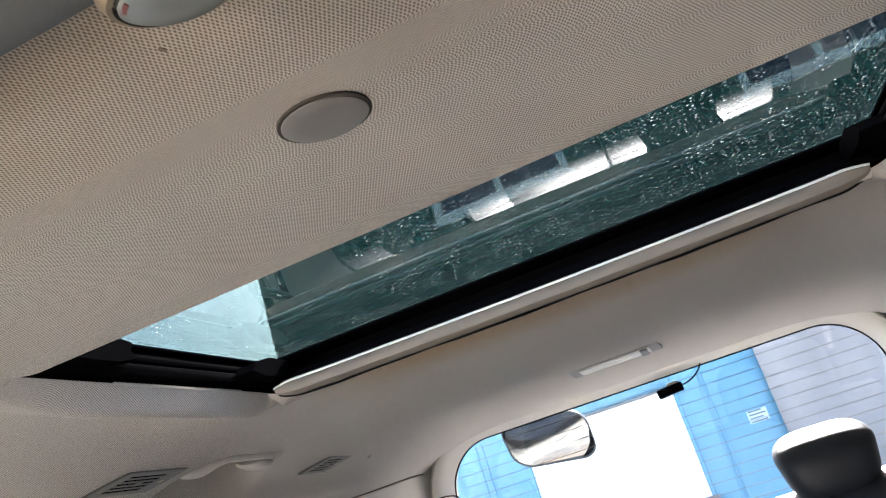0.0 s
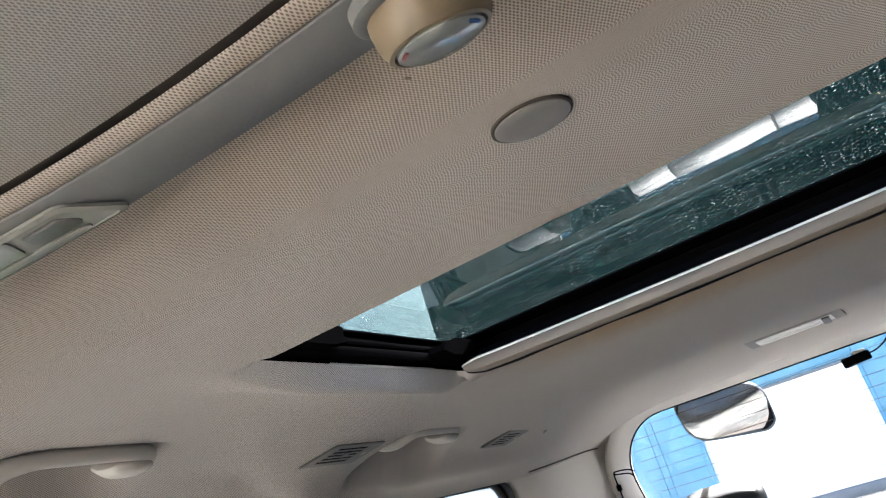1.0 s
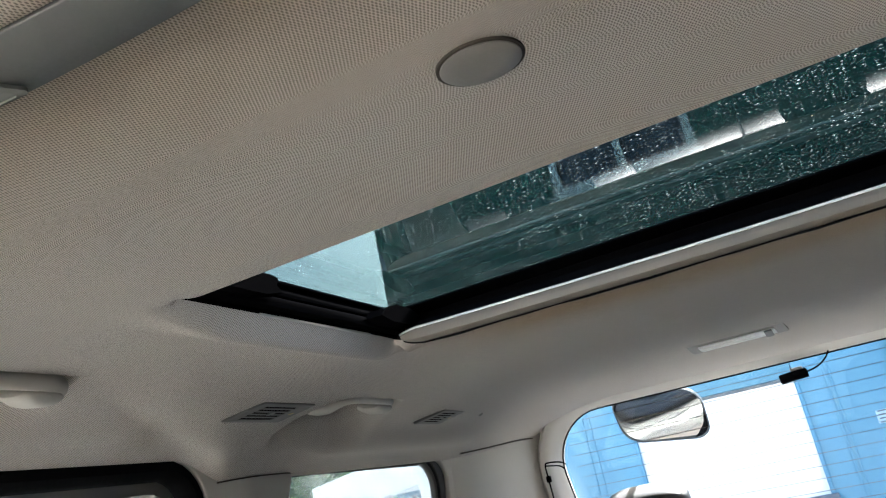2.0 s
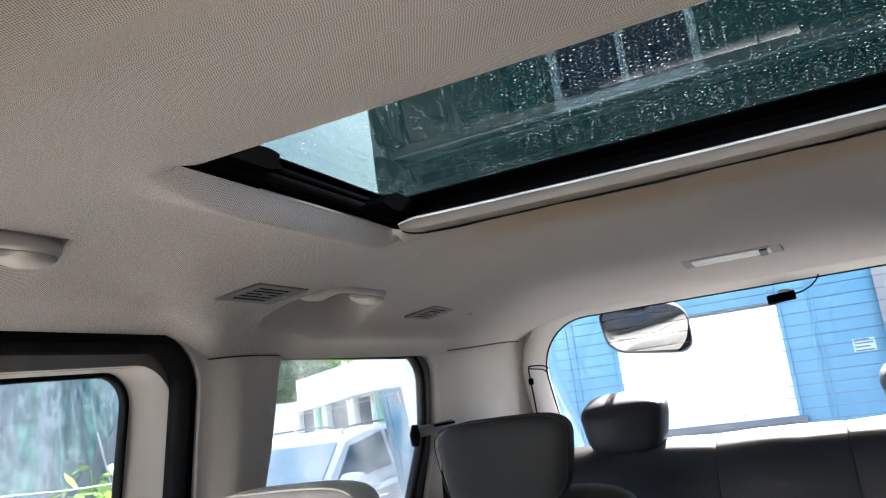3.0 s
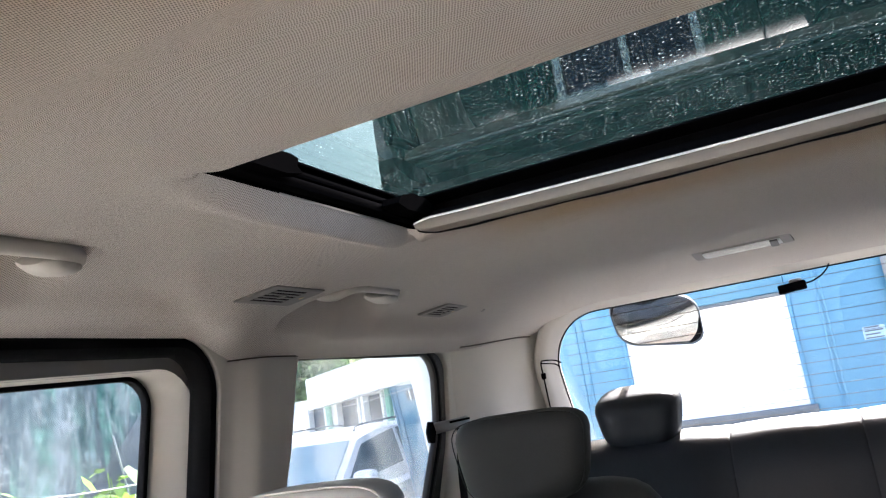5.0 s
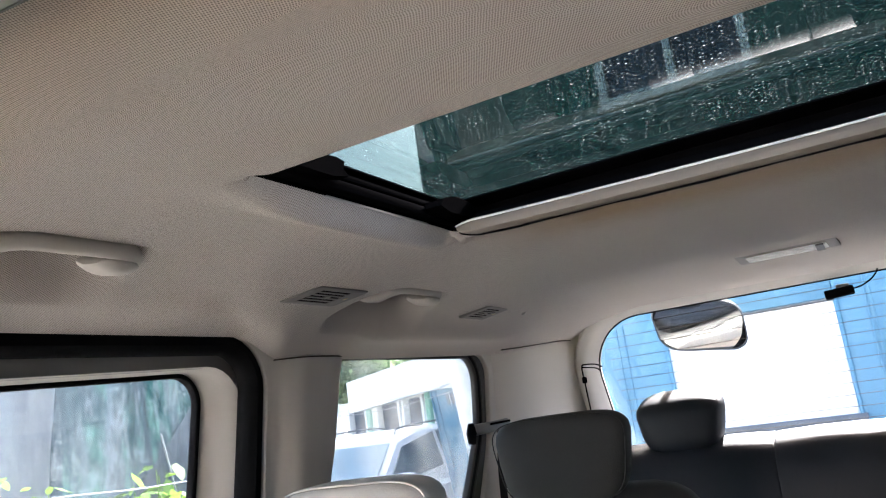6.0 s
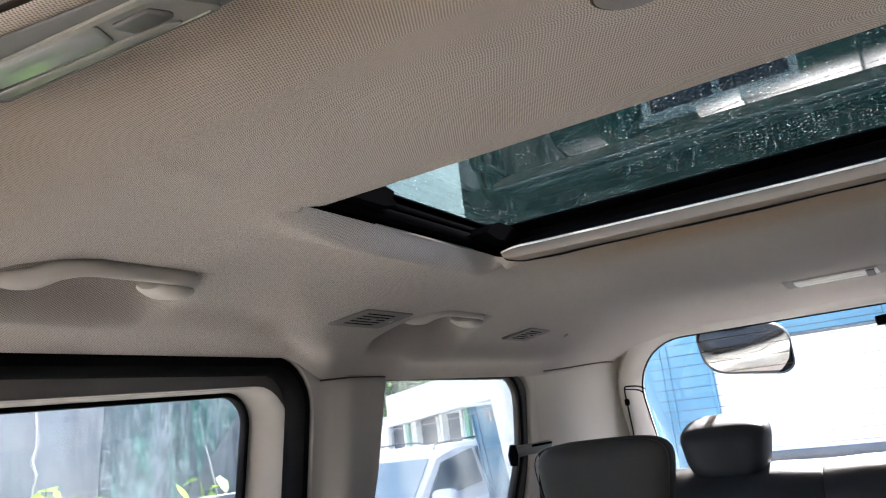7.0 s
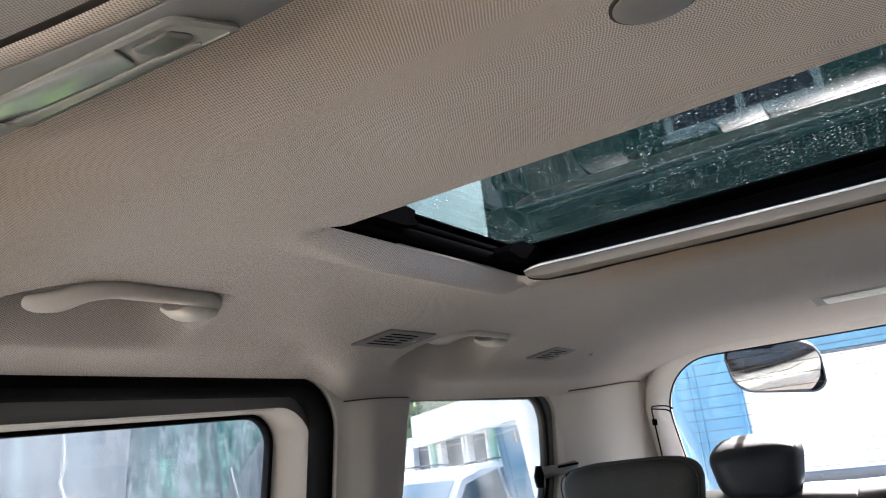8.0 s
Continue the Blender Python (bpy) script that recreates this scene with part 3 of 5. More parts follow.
for side in (-1,):
    door = thing("sliding_door", "beige sliding door, panel greyed for shade, with a dusty window, shut", "sliding door", at=(side * 0.9, 0.95, 0.06))
    panel = plate([rounded([(0.34, 0.06), (1.42, 0.06), (1.60, 1.30), (0.34, 1.29)], 0.09), grown(DOOR_RIM, -0.002)], 0.026, SIDE, side * 0.880, 0.004)
    part("panel", panel, DOOR_SHADED, door, "beige door panel with its shade put into a grey colour")
    inner = grown(DOOR_GLASS, 0.004)
    surround = loft([[(side * x, a[0] + (b[0] - a[0]) * f, a[1] + (b[1] - a[1]) * f) for a, b in zip(inner, DOOR_RIM)]
                     for f, x in ((0.0, 0.918), (0.10, 0.911), (0.2, 0.904), (0.4, 0.890), (0.6, 0.877), (0.8, 0.866), (0.93, 0.861), (1.0, 0.864), (1.0, 0.895))], caps=False)
    part("window_surround", surround, TRIM, door, "curved beige window surround")
    part("window_gasket", plate([grown(DOOR_GLASS, 0.007), grown(DOOR_GLASS, -0.002)], 0.018, SIDE, side * 0.913, 0.003), RUBBER, door, "black rubber gasket round the door window")
    pane = part("window_pane", plate([DOOR_GLASS], 0.004, SIDE, side * 0.916), DUSTY, door, "dusty grey-tinted window pane")
    pane.visible_shadow = False
    seal = sweep(ring_path(grown(DOOR_HOLE, -0.012), side * 0.842), 0.020, 0.026, 10, True, (1, 0, 0))
    solid("door_seal", seal, RUBBER, "black rubber seal round the sliding door opening", "door seal", "structure")
    # the fixed rear side window
    win = thing("window_1", "fixed side window in a black rubber surround", "window", kind="structure", at=(side * 0.85, 2.0, 0.70))
    part("gasket", plate([grown(QUARTER_HOLE, -0.001), QUARTER_GLASS], 0.020, SIDE, side * 0.836, 0.006), WEATHERSTRIP, win, "brown-black rubber weatherstrip")
    for push, deep, wide in ((0.010, 0.8255, 0.0045), (0.022, 0.8265, 0.0035)):
        part("bead", sweep(ring_path(grown(QUARTER_GLASS, push), side * deep), wide, wide, 8, True, (1, 0, 0)), RUBBER if push < 0.02 else WEATHERSTRIP, win, "raised rubber bead")
    part("window_pane", plate([grown(QUARTER_GLASS, 0.004)], 0.004, SIDE, side * 0.846), HAZY, win, "clear hazy pane").visible_shadow = False

# ---- pillars ----
def pillar(rings, label):
    bm = bmesh.new()
    rows = [[bm.verts.new(p) for p in ring] for ring in rings]
    for a, b in zip(rows, rows[1:]):
        for k in range(len(a) - 1):
            bm.faces.new((a[k], a[k + 1], b[k + 1], b[k]))
    return solid("trim", bm, TRIM, label, "pillar trim", "structure")


for side in (-1, 1):
    rings = []
    for z in steps_between(0.45, 1.222, 12):
        s, e = 1.540 - 0.18 * (1.19 - z), 1.754 - 0.42 * (1.19 - z)
        deep = 0.014 * clamp((1.205 - z) / 0.16)
        prof = ((0.8150, 0.0), (0.8145, 0.04), (0.8125 - deep * 0.1, 0.12), (0.8085 - deep * 0.5, 0.22), (0.8045 - deep * 0.9, 0.33), (0.803 - deep, 0.44), (0.805 - deep, 0.65), (0.809 - deep, 0.85), (0.812 - deep, 0.96), (0.836, 1.0))
        rings.append([(side * p.x, s + (e - s) * p.y, z) for p in smooth_path([(a, b, 0) for a, b in prof], 4)])
    pillar(rings, "beige pillar trim between sliding door and side window")
    seam = smooth_path([(side * (x - 0.0015), y, z - 0.001) for x, y, z in ((0.8135, 1.546, 1.2020), (0.8085, 1.580, 1.204), (0.8015, 1.618, 1.2055), (0.7995, 1.642, 1.206), (0.801, 1.685, 1.2065), (0.805, 1.725, 1.207), (0.810, 1.750, 1.207))], 4)
    solid("trim", sweep(seam, 0.0020, 0.0016, 6), SEAM, "dark joint between pillar trim and roof lining", "trim", "structure")
    rings = []
    for z in steps_between(0.4, 1.232, 10):
        e = 2.452 - 0.12 * (1.2 - z)
        prof = ((0.830, e), (0.818, e + 0.012), (0.800, e + 0.07), (0.788, e + 0.13), (0.782, e + 0.20), (0.774, 2.76), (0.762, 2.83), (0.742, 2.89), (0.724, 2.94), (0.716, 2.99))
        rings.append([(side * (p.x - 0.008 * clamp((z - 1.0) / 0.23) * clamp((p.y - 2.6) / 0.3)), p.y, z + 0.02 * clamp((p.y - 2.6) / 0.3) * clamp((z - 1.0) / 0.2)) for p in smooth_path([(a, b, 0) for a, b in prof], 4)])
    pillar(rings, "beige rear corner pillar trim")
    edge = [(side * half_width(y) * 0.9865, y, lining(half_width(y) * 0.9853, y) - 0.002) for y in steps_between(2.43, 2.915, 20)]
    solid("trim", sweep(edge, 0.0022, 0.0022, 6), SEAM, "dark joint between corner pillar and roof lining", "trim", "structure")

# ---- tail: rear wall, window, frame ----
TAIL_GLASS = rounded([(-0.60, 0.62), (0.60, 0.62), (0.70, 1.289), (-0.70, 1.289)], [0.10, 0.10, 0.16, 0.16], 10)
tail_wall = plate([[(-0.93, -0.02), (0.93, -0.02), (0.93, 1.41), (-0.93, 1.41)], grown(TAIL_GLASS, 0.006)], 0.03, TAIL, 3.02)
solid("wall_rear", tail_wall, TRIM, "beige lined tailgate with its window opening", "tailgate", "structure")
rear = thing("window_2", "rear window with heating wires in a beige moulded frame", "rear window", kind="structure", at=(0, 3.0, 0.62))
frame_rings = []
for k, (d, y) in enumerate(((0.060, 3.00), (0.060, 2.925), (0.054, 2.907), (0.044, 2.897), (0.034, 2.900), (0.016, 2.925), (0.002, 2.965), (-0.002, 2.985), (0.0, 3.01))):
    frame_rings.append([(u, y, v) for u, v in grown(TAIL_GLASS, d)])
part("window_frame", loft(frame_rings, caps=False), TRIM, rear, "beige moulded plastic frame")
for x in (-0.50, 0.48):
    part("joint", box(x - 0.0012, x + 0.0012, 2.894, 2.93, 1.304, 1.345), SEAM, rear, "dark joint in the frame")
RAKE = Matrix(((1, 0, 0, 0), (0, 1, -0.25, 0.25 * 1.289), (0, 0, 1, 0), (0, 0, 0, 1)))      # the pane leans: its foot lies further back
tail_pane = plate([grown(TAIL_GLASS, 0.004)], 0.004, TAIL, 2.995)
tail_pane.transform(RAKE)
part("window_pane", tail_pane, CLEAR, rear, "clear pane").visible_shadow = False
part("gasket", sweep([(u, 2.988, v) for u, v in grown(TAIL_GLASS, -0.002)], 0.004, 0.004, 6, True, (0, 1, 0)), RUBBER, rear, "thin black rubber lip")
for k in range(15):
    z = 1.262 - 0.035 * k
    w = 0.665 - 0.15 * (1.262 - z) - (0.09 if k == 0 else 0.02 if k == 1 else 0)
    shift = 0.25 * (1.289 - z)
    part("heating_wire", box(-w, w, 2.9895 + shift, 2.9915 + shift, z - 0.0008, z + 0.0008), SEAM, rear)

# front bulkhead behind the camera; its windscreen opening narrowed to steer daylight
wind = rounded([(-0.90, 0.34), (-0.10, 0.34), (-0.10, 1.16), (-0.84, 1.16)], 0.06)
solid("wall_front", plate([[(-0.93, -0.02), (0.93, -0.02), (0.93, 1.41), (-0.93, 1.41)], wind], 0.04, TAIL, -0.98), GREY_TRIM, "unseen grey front wall, its windscreen opening narrowed to steer daylight", "front wall", "structure")


# ---- sunroof ----
def sunroof():
    top = thing("sunroof", "tinted glass sunroof with dried water spots, shut", "sunroof", at=(0, 1.35, 1.36))
    glass = rounded([(-0.5225, 0.985), (0.5225, 0.985), (0.5225, 1.725), (-0.5225, 1.725)], 0.05)
    view = rounded([(-0.4495, 1.010), (0.4495, 1.010), (0.4495, 1.552), (-0.4495, 1.552)], 0.03)
    lean = Matrix.Translation((0, 1.355, 1.4)) @ Euler((radians(-0.32), 0, 0)).to_matrix().to_4x4() @ Matrix.Translation((0, -1.355, -1.4))
    pane, rim = plate([glass], 0.005, FLAT, 1.4035), plate([glass, view], 0.003, FLAT, 1.3985)
    pane.transform(lean)
    rim.transform(lean)
    part("glass_panel", pane, TINTED, top, "dark green tinted glass with dried spots").visible_shadow = False
    part("enamel_border", rim, FRIT, top, "black enamel border")
    part("frame", plate([rounded([(-0.5975, 0.93), (0.5975, 0.93), (0.5975, 1.80), (-0.5975, 1.80)], 0.05),
                         rounded([(-0.4555, 0.99), (0.4555, 0.99), (0.4555, 1.60), (-0.4555, 1.60)], 0.02)], 0.041, FLAT, 1.3735, 0.003), BLACK, top, "black steel frame")
    for s in (-1, 1):
        rail = bmesh.new()
        box(s * 0.4475 - 0.009, s * 0.4475 + 0.009, 1.03, 1.60, 1.358, 1.372, 0.003, bm=rail)
        box(s * 0.4485 - 0.006, s * 0.4485 + 0.006, 1.03, 1.60, 1.376, 1.384, 0.002, bm=rail)
        part("guide_rail", rail, BLACK, top, "black guide rail")
        arm = loft([[(s * (0.4325 + 0.012 * i), y, z) for y, z in ((1.10, 1.374), (1.12, 1.386), (1.20, 1.391), (1.216, 1.388), (1.212, 1.378), (1.222, 1.370), (1.19, 1.364), (1.12, 1.364))] for i in (-1, 0, 1, 2)])
        part("tilt_arm", arm, BLACK, top, "black tilt arm")
        arm = loft([[(s * (0.4225 + 0.012 * i), y, z) for y, z in ((1.44, 1.366), (1.455, 1.380), (1.49, 1.389), (1.54, 1.388), (1.565, 1.376), (1.54, 1.362), (1.47, 1.360))] for i in (-1, 0, 1, 2)])
        part("rear_arm", arm, BLACK, top, "black lifting arm")
    part("water_channel", box(-0.4675, 0.4675, 1.556, 1.64, 1.353, 1.372, 0.004), BLACK, top, "black channel behind the opening")
    top.location.x += ROOF_C
    return top


sunroof()
fold = bmesh.new()
for s in (-1, 1):
    box(min(s * ROOF_X, s * (ROOF_X + 0.003)), max(s * ROOF_X, s * (ROOF_X + 0.003)), 1.215, 1.470, 1.3490, 1.3530, 0.0008, bm=fold)
solid("trim", fold, TRIM, "folded pale edge of the lining round the sunroof", "trim", "structure").location.x = ROOF_C
# sliding shade's beige front edge at the back of the opening
path = smooth_path([(-0.4295, 1.522, 1.3455), (-0.4125, 1.520, 1.343), (-0.33, 1.523, 1.341), (0.0, 1.532, 1.339), (0.33, 1.540, 1.341), (0.4125, 1.540, 1.343), (0.4295, 1.542, 1.3455)], 8)
tall = [0.0025 + 0.0100 * math.sqrt(clamp((0.4305 - abs(p.x)) / 0.035)) for p in path]
shade = thing("sunshade", "beige sliding sunshade pushed back under the roof", "sunshade", at=(0, 1.54, 1.34))
lip = ((0.006, -0.0125), (-0.004, -0.0118), (-0.0105, -0.008), (-0.0125, -0.001), (-0.0115, 0.006), (-0.008, 0.0115), (-0.002, 0.0125), (0.006, 0.0115), (0.014, 0.006), (0.014, -0.010))
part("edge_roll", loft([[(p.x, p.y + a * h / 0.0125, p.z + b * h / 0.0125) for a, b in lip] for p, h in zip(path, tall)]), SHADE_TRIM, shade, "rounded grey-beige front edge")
# white bead stands in for the highlight on the lip's upper edge
part("highlight_bead", sweep([(p.x, p.y - 0.0108 * h / 0.0125, p.z + 0.0085 * h / 0.0125) for p, h in zip(path, tall)], 0.0017, 0.0017, 8), WHITE_PAINT, shade, "white bead painted in for the highlight along the edge")
part("shade_panel", box(-0.4275, 0.4275, 1.55, 1.78, 1.3465, 1.3505, 0.001), TRIM, shade)
part("gap", sweep([(p.x, p.y + 0.009, p.z - h - 0.0006 + 0.0007 * math.sin(p.x * 23) + 0.0005 * math.sin(p.x * 61)) for p, h in zip(path, tall)], 0.004, 0.0017, 6), RUBBER, shade, "uneven dark gap under the edge")
shade.location.x += ROOF_C


# ---- grab handles, vents, lamps ----
def grab_handle(y0, s):
    """s: -1 on the left, 1 on the right; y0: the handle's front end."""
    h = thing("grab_handle", "beige plastic grab handle on the roof lining", "grab handle", "grab handles", at=(s * 0.66, y0 + 0.13, 1.31))
    rows = ((0.694, 0.050, 1.303, 0.007, 0.008), (0.684, 0.051, 1.3005, 0.010, 0.010), (0.675, 0.060, 1.300, 0.011, 0.0115), (0.666, 0.073, 1.302, 0.011, 0.0125),
            (0.652, 0.092, 1.3095, 0.010, 0.0115), (0.645, 0.123, 1.3145, 0.010, 0.0105), (0.643, 0.167, 1.316, 0.010, 0.0115), (0.643, 0.200, 1.3165, 0.010, 0.0115), (0.643, 0.243, 1.3165, 0.010, 0.0115),
            (0.648, 0.270, 1.3155, 0.010, 0.012), (0.660, 0.283, 1.3145, 0.010, 0.012), (0.678, 0.285, 1.315, 0.009, 0.010))
    fine = smooth_path([(s * x, y0 + y, z) for x, y, z, w, t in rows], 5)
    part("grip", sweep(fine, [p[0] for p in smooth_path([(w, 0, 0) for *_, w, t in rows], 5)], [p[0] for p in smooth_path([(t, 0, 0) for *_, w, t in rows], 5)], 14), TRIM, h)
    for y, z in ((0.254, 1.302),):
        foot = [(0.700, z + 0.012, 0.026, 0.010), (0.684, z + 0.004, 0.029, 0.012), (0.668, z + 0.001, 0.030, 0.0122), (0.658, z, 0.030, 0.0118), (0.651, z, 0.028, 0.0105), (0.646, z + 0.001, 0.022, 0.008), (0.643, z + 0.002, 0.010, 0.004)]
        part("foot", sweep([(s * a, y0 + y, b) for a, b, *_ in foot], [c for *_, c, d in foot], [d for *_, c, d in foot], 16), TRIM, h, "rounded mounting foot")
    return h


def air_vent(x0, x1, y0, y1, skew):
    """A slotted outlet between two lines along the van, sheared along the roof."""
    xm, ym, e = (x0 + x1) / 2, (y0 + y1) / 2, 0.012
    along = Vector((0, 1, 0))
    across = Vector((2 * e, 0, lining(xm + e, ym) - lining(xm - e, ym))).normalized()
    up = across.cross(along).normalized()
    middle = Vector((xm, ym, lining(xm, ym)))
    at = Matrix.Translation(middle) @ Matrix((across, along, up)).transposed().to_4x4()
    v = thing("air_vent", "grey-beige slotted air vent in the roof lining", "air vent", "roof air vents", at=at.translation)
    wide, long = abs(x1 - x0) / 2 / abs(across.x), (y1 - y0) / 2

    def put(points, out):
        return [(at @ Vector((a, b + skew * a / wide, -0.0012 - out)))[:] for a, b in points]

    def bar_of(a, half, low, high):
        rows = [put([(a - half, b), (a + half, b)], low) + put([(a + half, b), (a - half, b)], high) for b in steps_between(-long * 0.66, long * 0.48, 2)]
        return loft(rows)

    outer_ = [(-wide, -long), (wide, -long), (wide, long), (-wide, long)]
    inner = [(-wide * 0.76, -long * 0.68), (wide * 0.76, -long * 0.68), (wide * 0.76, long * 0.50), (-wide * 0.76, long * 0.50)]
    o2, i2 = rounded(outer_, 0.005, 4), rounded(inner, 0.003, 4)
    o3 = rounded([(a * 0.95, b * 0.98) for a, b in outer_], 0.005, 4)
    part("frame", loft([put(o2, -0.013), put(o2, 0.0010), put(o3, 0.0022), put(i2, 0.0022), put(i2, 0.0015)], caps=False), VENT, v, "grey-beige frame")
    part("duct", loft([put(i2, -0.004), put(i2, 0.0012)]), BLACK, v, "black duct behind the slats")
    for k in range(6):
        part("slat", bar_of(wide * (-0.72 + 0.288 * k), wide * 0.062, 0.0013, 0.0022), VENT, v)
    part("screw", loft([put(rounded([(-0.003, long * 0.70), (0.003, long * 0.70), (0.003, long * 0.70 + 0.006), (-0.003, long * 0.70 + 0.006)], 0.002, 3), z) for z in (0.0018, 0.0028)]), YELLOW_TAG, v, "small tan screw head")
    part("lever", loft([put(rounded([(-0.005, -0.007), (0.005, -0.007), (0.005, 0.005), (-0.005, 0.005)], 0.002, 2), z) for z in (0.0013, 0.0032)]), VENT, v, "small slider")
    return v


for s in (-1, 1):
    grab_handle(0.838, s)
    grab_handle(1.626, s)
    air_vent(s * 0.7015, s * 0.6555, 1.473, 1.617, 0.030 if s < 0 else -0.030)
    air_vent(s * 0.694, s * 0.650, 2.109, 2.231, 0.042 if s < 0 else -0.042)
    screw = lining_frame(s * 0.655, 2.37)
    solid("trim_clip", sweep([screw @ Vector((0, 0, z)) for z in (0.001, -0.002, -0.003)], [0.007, 0.006, 0.003], None, 10, up=(1, 0, 0)), CAP, "small beige trim clip in the lining", "trim clip", group="trim clips")

# round cover on the lining
cover = thing("round_cover", "round grey-beige cover cap in the roof lining", "cover cap", at=(0.045, 0.869, 1.342))
disc = lambda r, z: [(0.042 + r * math.cos(a * math.pi / 24), 0.877 + 0.95 * r * math.sin(a * math.pi / 24), z + 0.05 * r * math.sin(a * math.pi / 24)) for a in range(48)]
part("cap", loft([disc(0.0268, 1.343), disc(0.0268, 1.3398), disc(0.0260, 1.3393), disc(0.015, 1.3391), disc(0.004, 1.3391)]), CAP, cover)
part("groove", loft([disc(0.0290, 1.3425), disc(0.0290, 1.3407), disc(0.0268, 1.3407), disc(0.0268, 1.3425)], closed=True), SEAM, cover, "dark groove round the cap")
solid("stain", loft([[(0.018 + 0.0012 * math.cos(a) + 0.0006 * math.sin(3 * a), 0.762 + 0.0026 * math.sin(a), z) for a in (k * math.pi / 5 for k in range(10))] for z in (1.343, 1.3416)]), KNOB, "small brown stain on the roof lining", "stain", "structure")

# knob on the beam
knob = thing("fan_knob", "round tan temperature knob with a grey face", "knob", at=(0.068, 0.692, 1.3265))
tilt = Matrix.Translation((0.068, 0.692, 1.3265)) @ Euler((radians(17), 0, 0)).to_matrix().to_4x4()
circle = lambda r, z: [(tilt @ Vector((r * math.cos(a * math.pi / 24), r * math.sin(a * math.pi / 24), z)))[:] for a in range(48)]
part("base_ring", loft([circle(0.0335, 0.004), circle(0.0335, -0.002), circle(0.031, -0.004), circle(0.028, -0.004)]), GREY_TRIM, knob, "grey ring")
part("body", loft([circle(0.0275, -0.003), circle(0.0280, -0.007), circle(0.0270, -0.0175), circle(0.0247, -0.0217), circle(0.0227, -0.0223), circle(0.0222, -0.0185)]), KNOB, knob, "tan plastic turning body")
part("face", loft([circle(0.0215, -0.0175), circle(0.0212, -0.0228), circle(0.018, -0.0245), circle(0.008, -0.0253)]), LENS_CLEAR, knob, "grey glossy face")
for colour, name, a0, a1 in (((0.20, 0.05, 0.045), "red_mark", 215, 235), ((0.05, 0.14, 0.36), "blue_mark", 335, 358)):
    mark = loft([[(tilt @ Vector((r * math.cos(radians(a)), r * math.sin(radians(a)), z)))[:] for r, z in ((0.0188, -0.0243), (0.0200, -0.0235), (0.0200, -0.0242), (0.0188, -0.0250))] for a in steps_between(a0, a1, 8)])
    part(name, mark, surface(name, colour, 0.4), knob, name.replace("_", " ") + " on the dial")

# lamp in the beam
dome = thing("map_lamp", "long milky roof lamp with a rocker switch in the cross beam", "roof lamp", at=(-0.24, 0.68, 1.322))
slant = lambda pts, z: [(x, y + bow(x), z) for x, y in pts]
lens = rounded([(-0.344, 0.668), (-0.156, 0.669), (-0.136, 0.7025), (-0.322, 0.7035)], [0.008, 0.012, 0.003, 0.008], 5)
lens_in = [(-0.239 + (x + 0.239) * 0.95, 0.686 + (y - 0.686) * 0.84) for x, y in lens]
part("bezel", loft([slant(lens, 1.3262), slant(lens, 1.3240), slant(lens_in, 1.3230), slant(lens_in, 1.3243)]), MILK, dome, "milky white bezel")
well = rounded([(-0.330, 0.6705), (-0.200, 0.6705), (-0.208, 0.6890), (-0.326, 0.6890)], 0.003, 4)
part("lens", loft([slant(well, 1.3243), slant(well, 1.3231), slant([(-0.264 + (x + 0.264) * 0.98, 0.680 + (y - 0.680) * 0.94) for x, y in well], 1.3228)]), LENS_GLOSS, dome, "clear glossy lens that mirrors the greenery outside")
ledge = rounded([(-0.324, 0.6900), (-0.170, 0.6935), (-0.160, 0.6985), (-0.314, 0.6992)], 0.002, 4)
part("ledge", loft([slant(ledge, 1.3243), slant(ledge, 1.3229), slant([(-0.242 + (x + 0.242) * 0.98, 0.6953 + (y - 0.6953) * 0.8) for x, y in ledge], 1.3226)]), MILK, dome, "milky ledge under the lens")
rock = rounded([(-0.199, 0.6765), (-0.167, 0.6772), (-0.158, 0.6915), (-0.192, 0.6915)], 0.004, 4)
part("switch", loft([slant(rock, 1.3243), slant(rock, 1.3234), slant([(-0.1795 + (x + 0.1795) * 0.88, 0.683 + (y - 0.683) * 0.84) for x, y in rock], 1.3224)]), SWITCH, dome, "grey rocker switch")

# rear roof lamp
lamp = thing("rear_roof_lamp", "slim clear roof lamp with a grey bezel, switched off", "roof lamp", at=(0, 2.545, 1.34))
def on_lamp(pts, out):
    """Points laid on the lamp's sloping face, `out` metres proud of it."""
    return [(x, 2.47 + 0.075 * v - 0.35 * out, 1.3440 - 0.024 * v - out) for x, v in pts]


outline = rounded([(-0.120, 0.18), (0.112, 0.18), (0.120, 0.84), (-0.112, 0.84)], 0.012, 5)
small = rounded([(-0.094, 0.33), (0.090, 0.33), (0.095, 0.70), (-0.089, 0.70)], 0.02, 5)
base = [(x, 2.475 + 0.075 * v, lining(x, 2.475 + 0.075 * v) + 0.004) for x, v in outline]
part("bezel", loft([base, on_lamp(outline, 0.0), on_lamp(outline, 0.002), on_lamp(small, 0.0035), on_lamp(small, 0.001)]), CAP, lamp, "grey-beige plastic bezel")
part("lens", loft([on_lamp(small, 0.001), on_lamp(small, 0.006), on_lamp([(x * 0.97, 0.51 + (v - 0.51) * 0.7) for x, v in small], 0.0075)]), LENS, lamp, "clear ribbed lens")
for v in (0.43, 0.60):
    part("lens_rib", loft([on_lamp(rounded([(-0.086, v - 0.03), (0.060, v - 0.03), (0.061, v + 0.03), (-0.085, v + 0.03)], 0.01, 2), d) for d in (0.006, 0.0088)]), LENS, lamp)
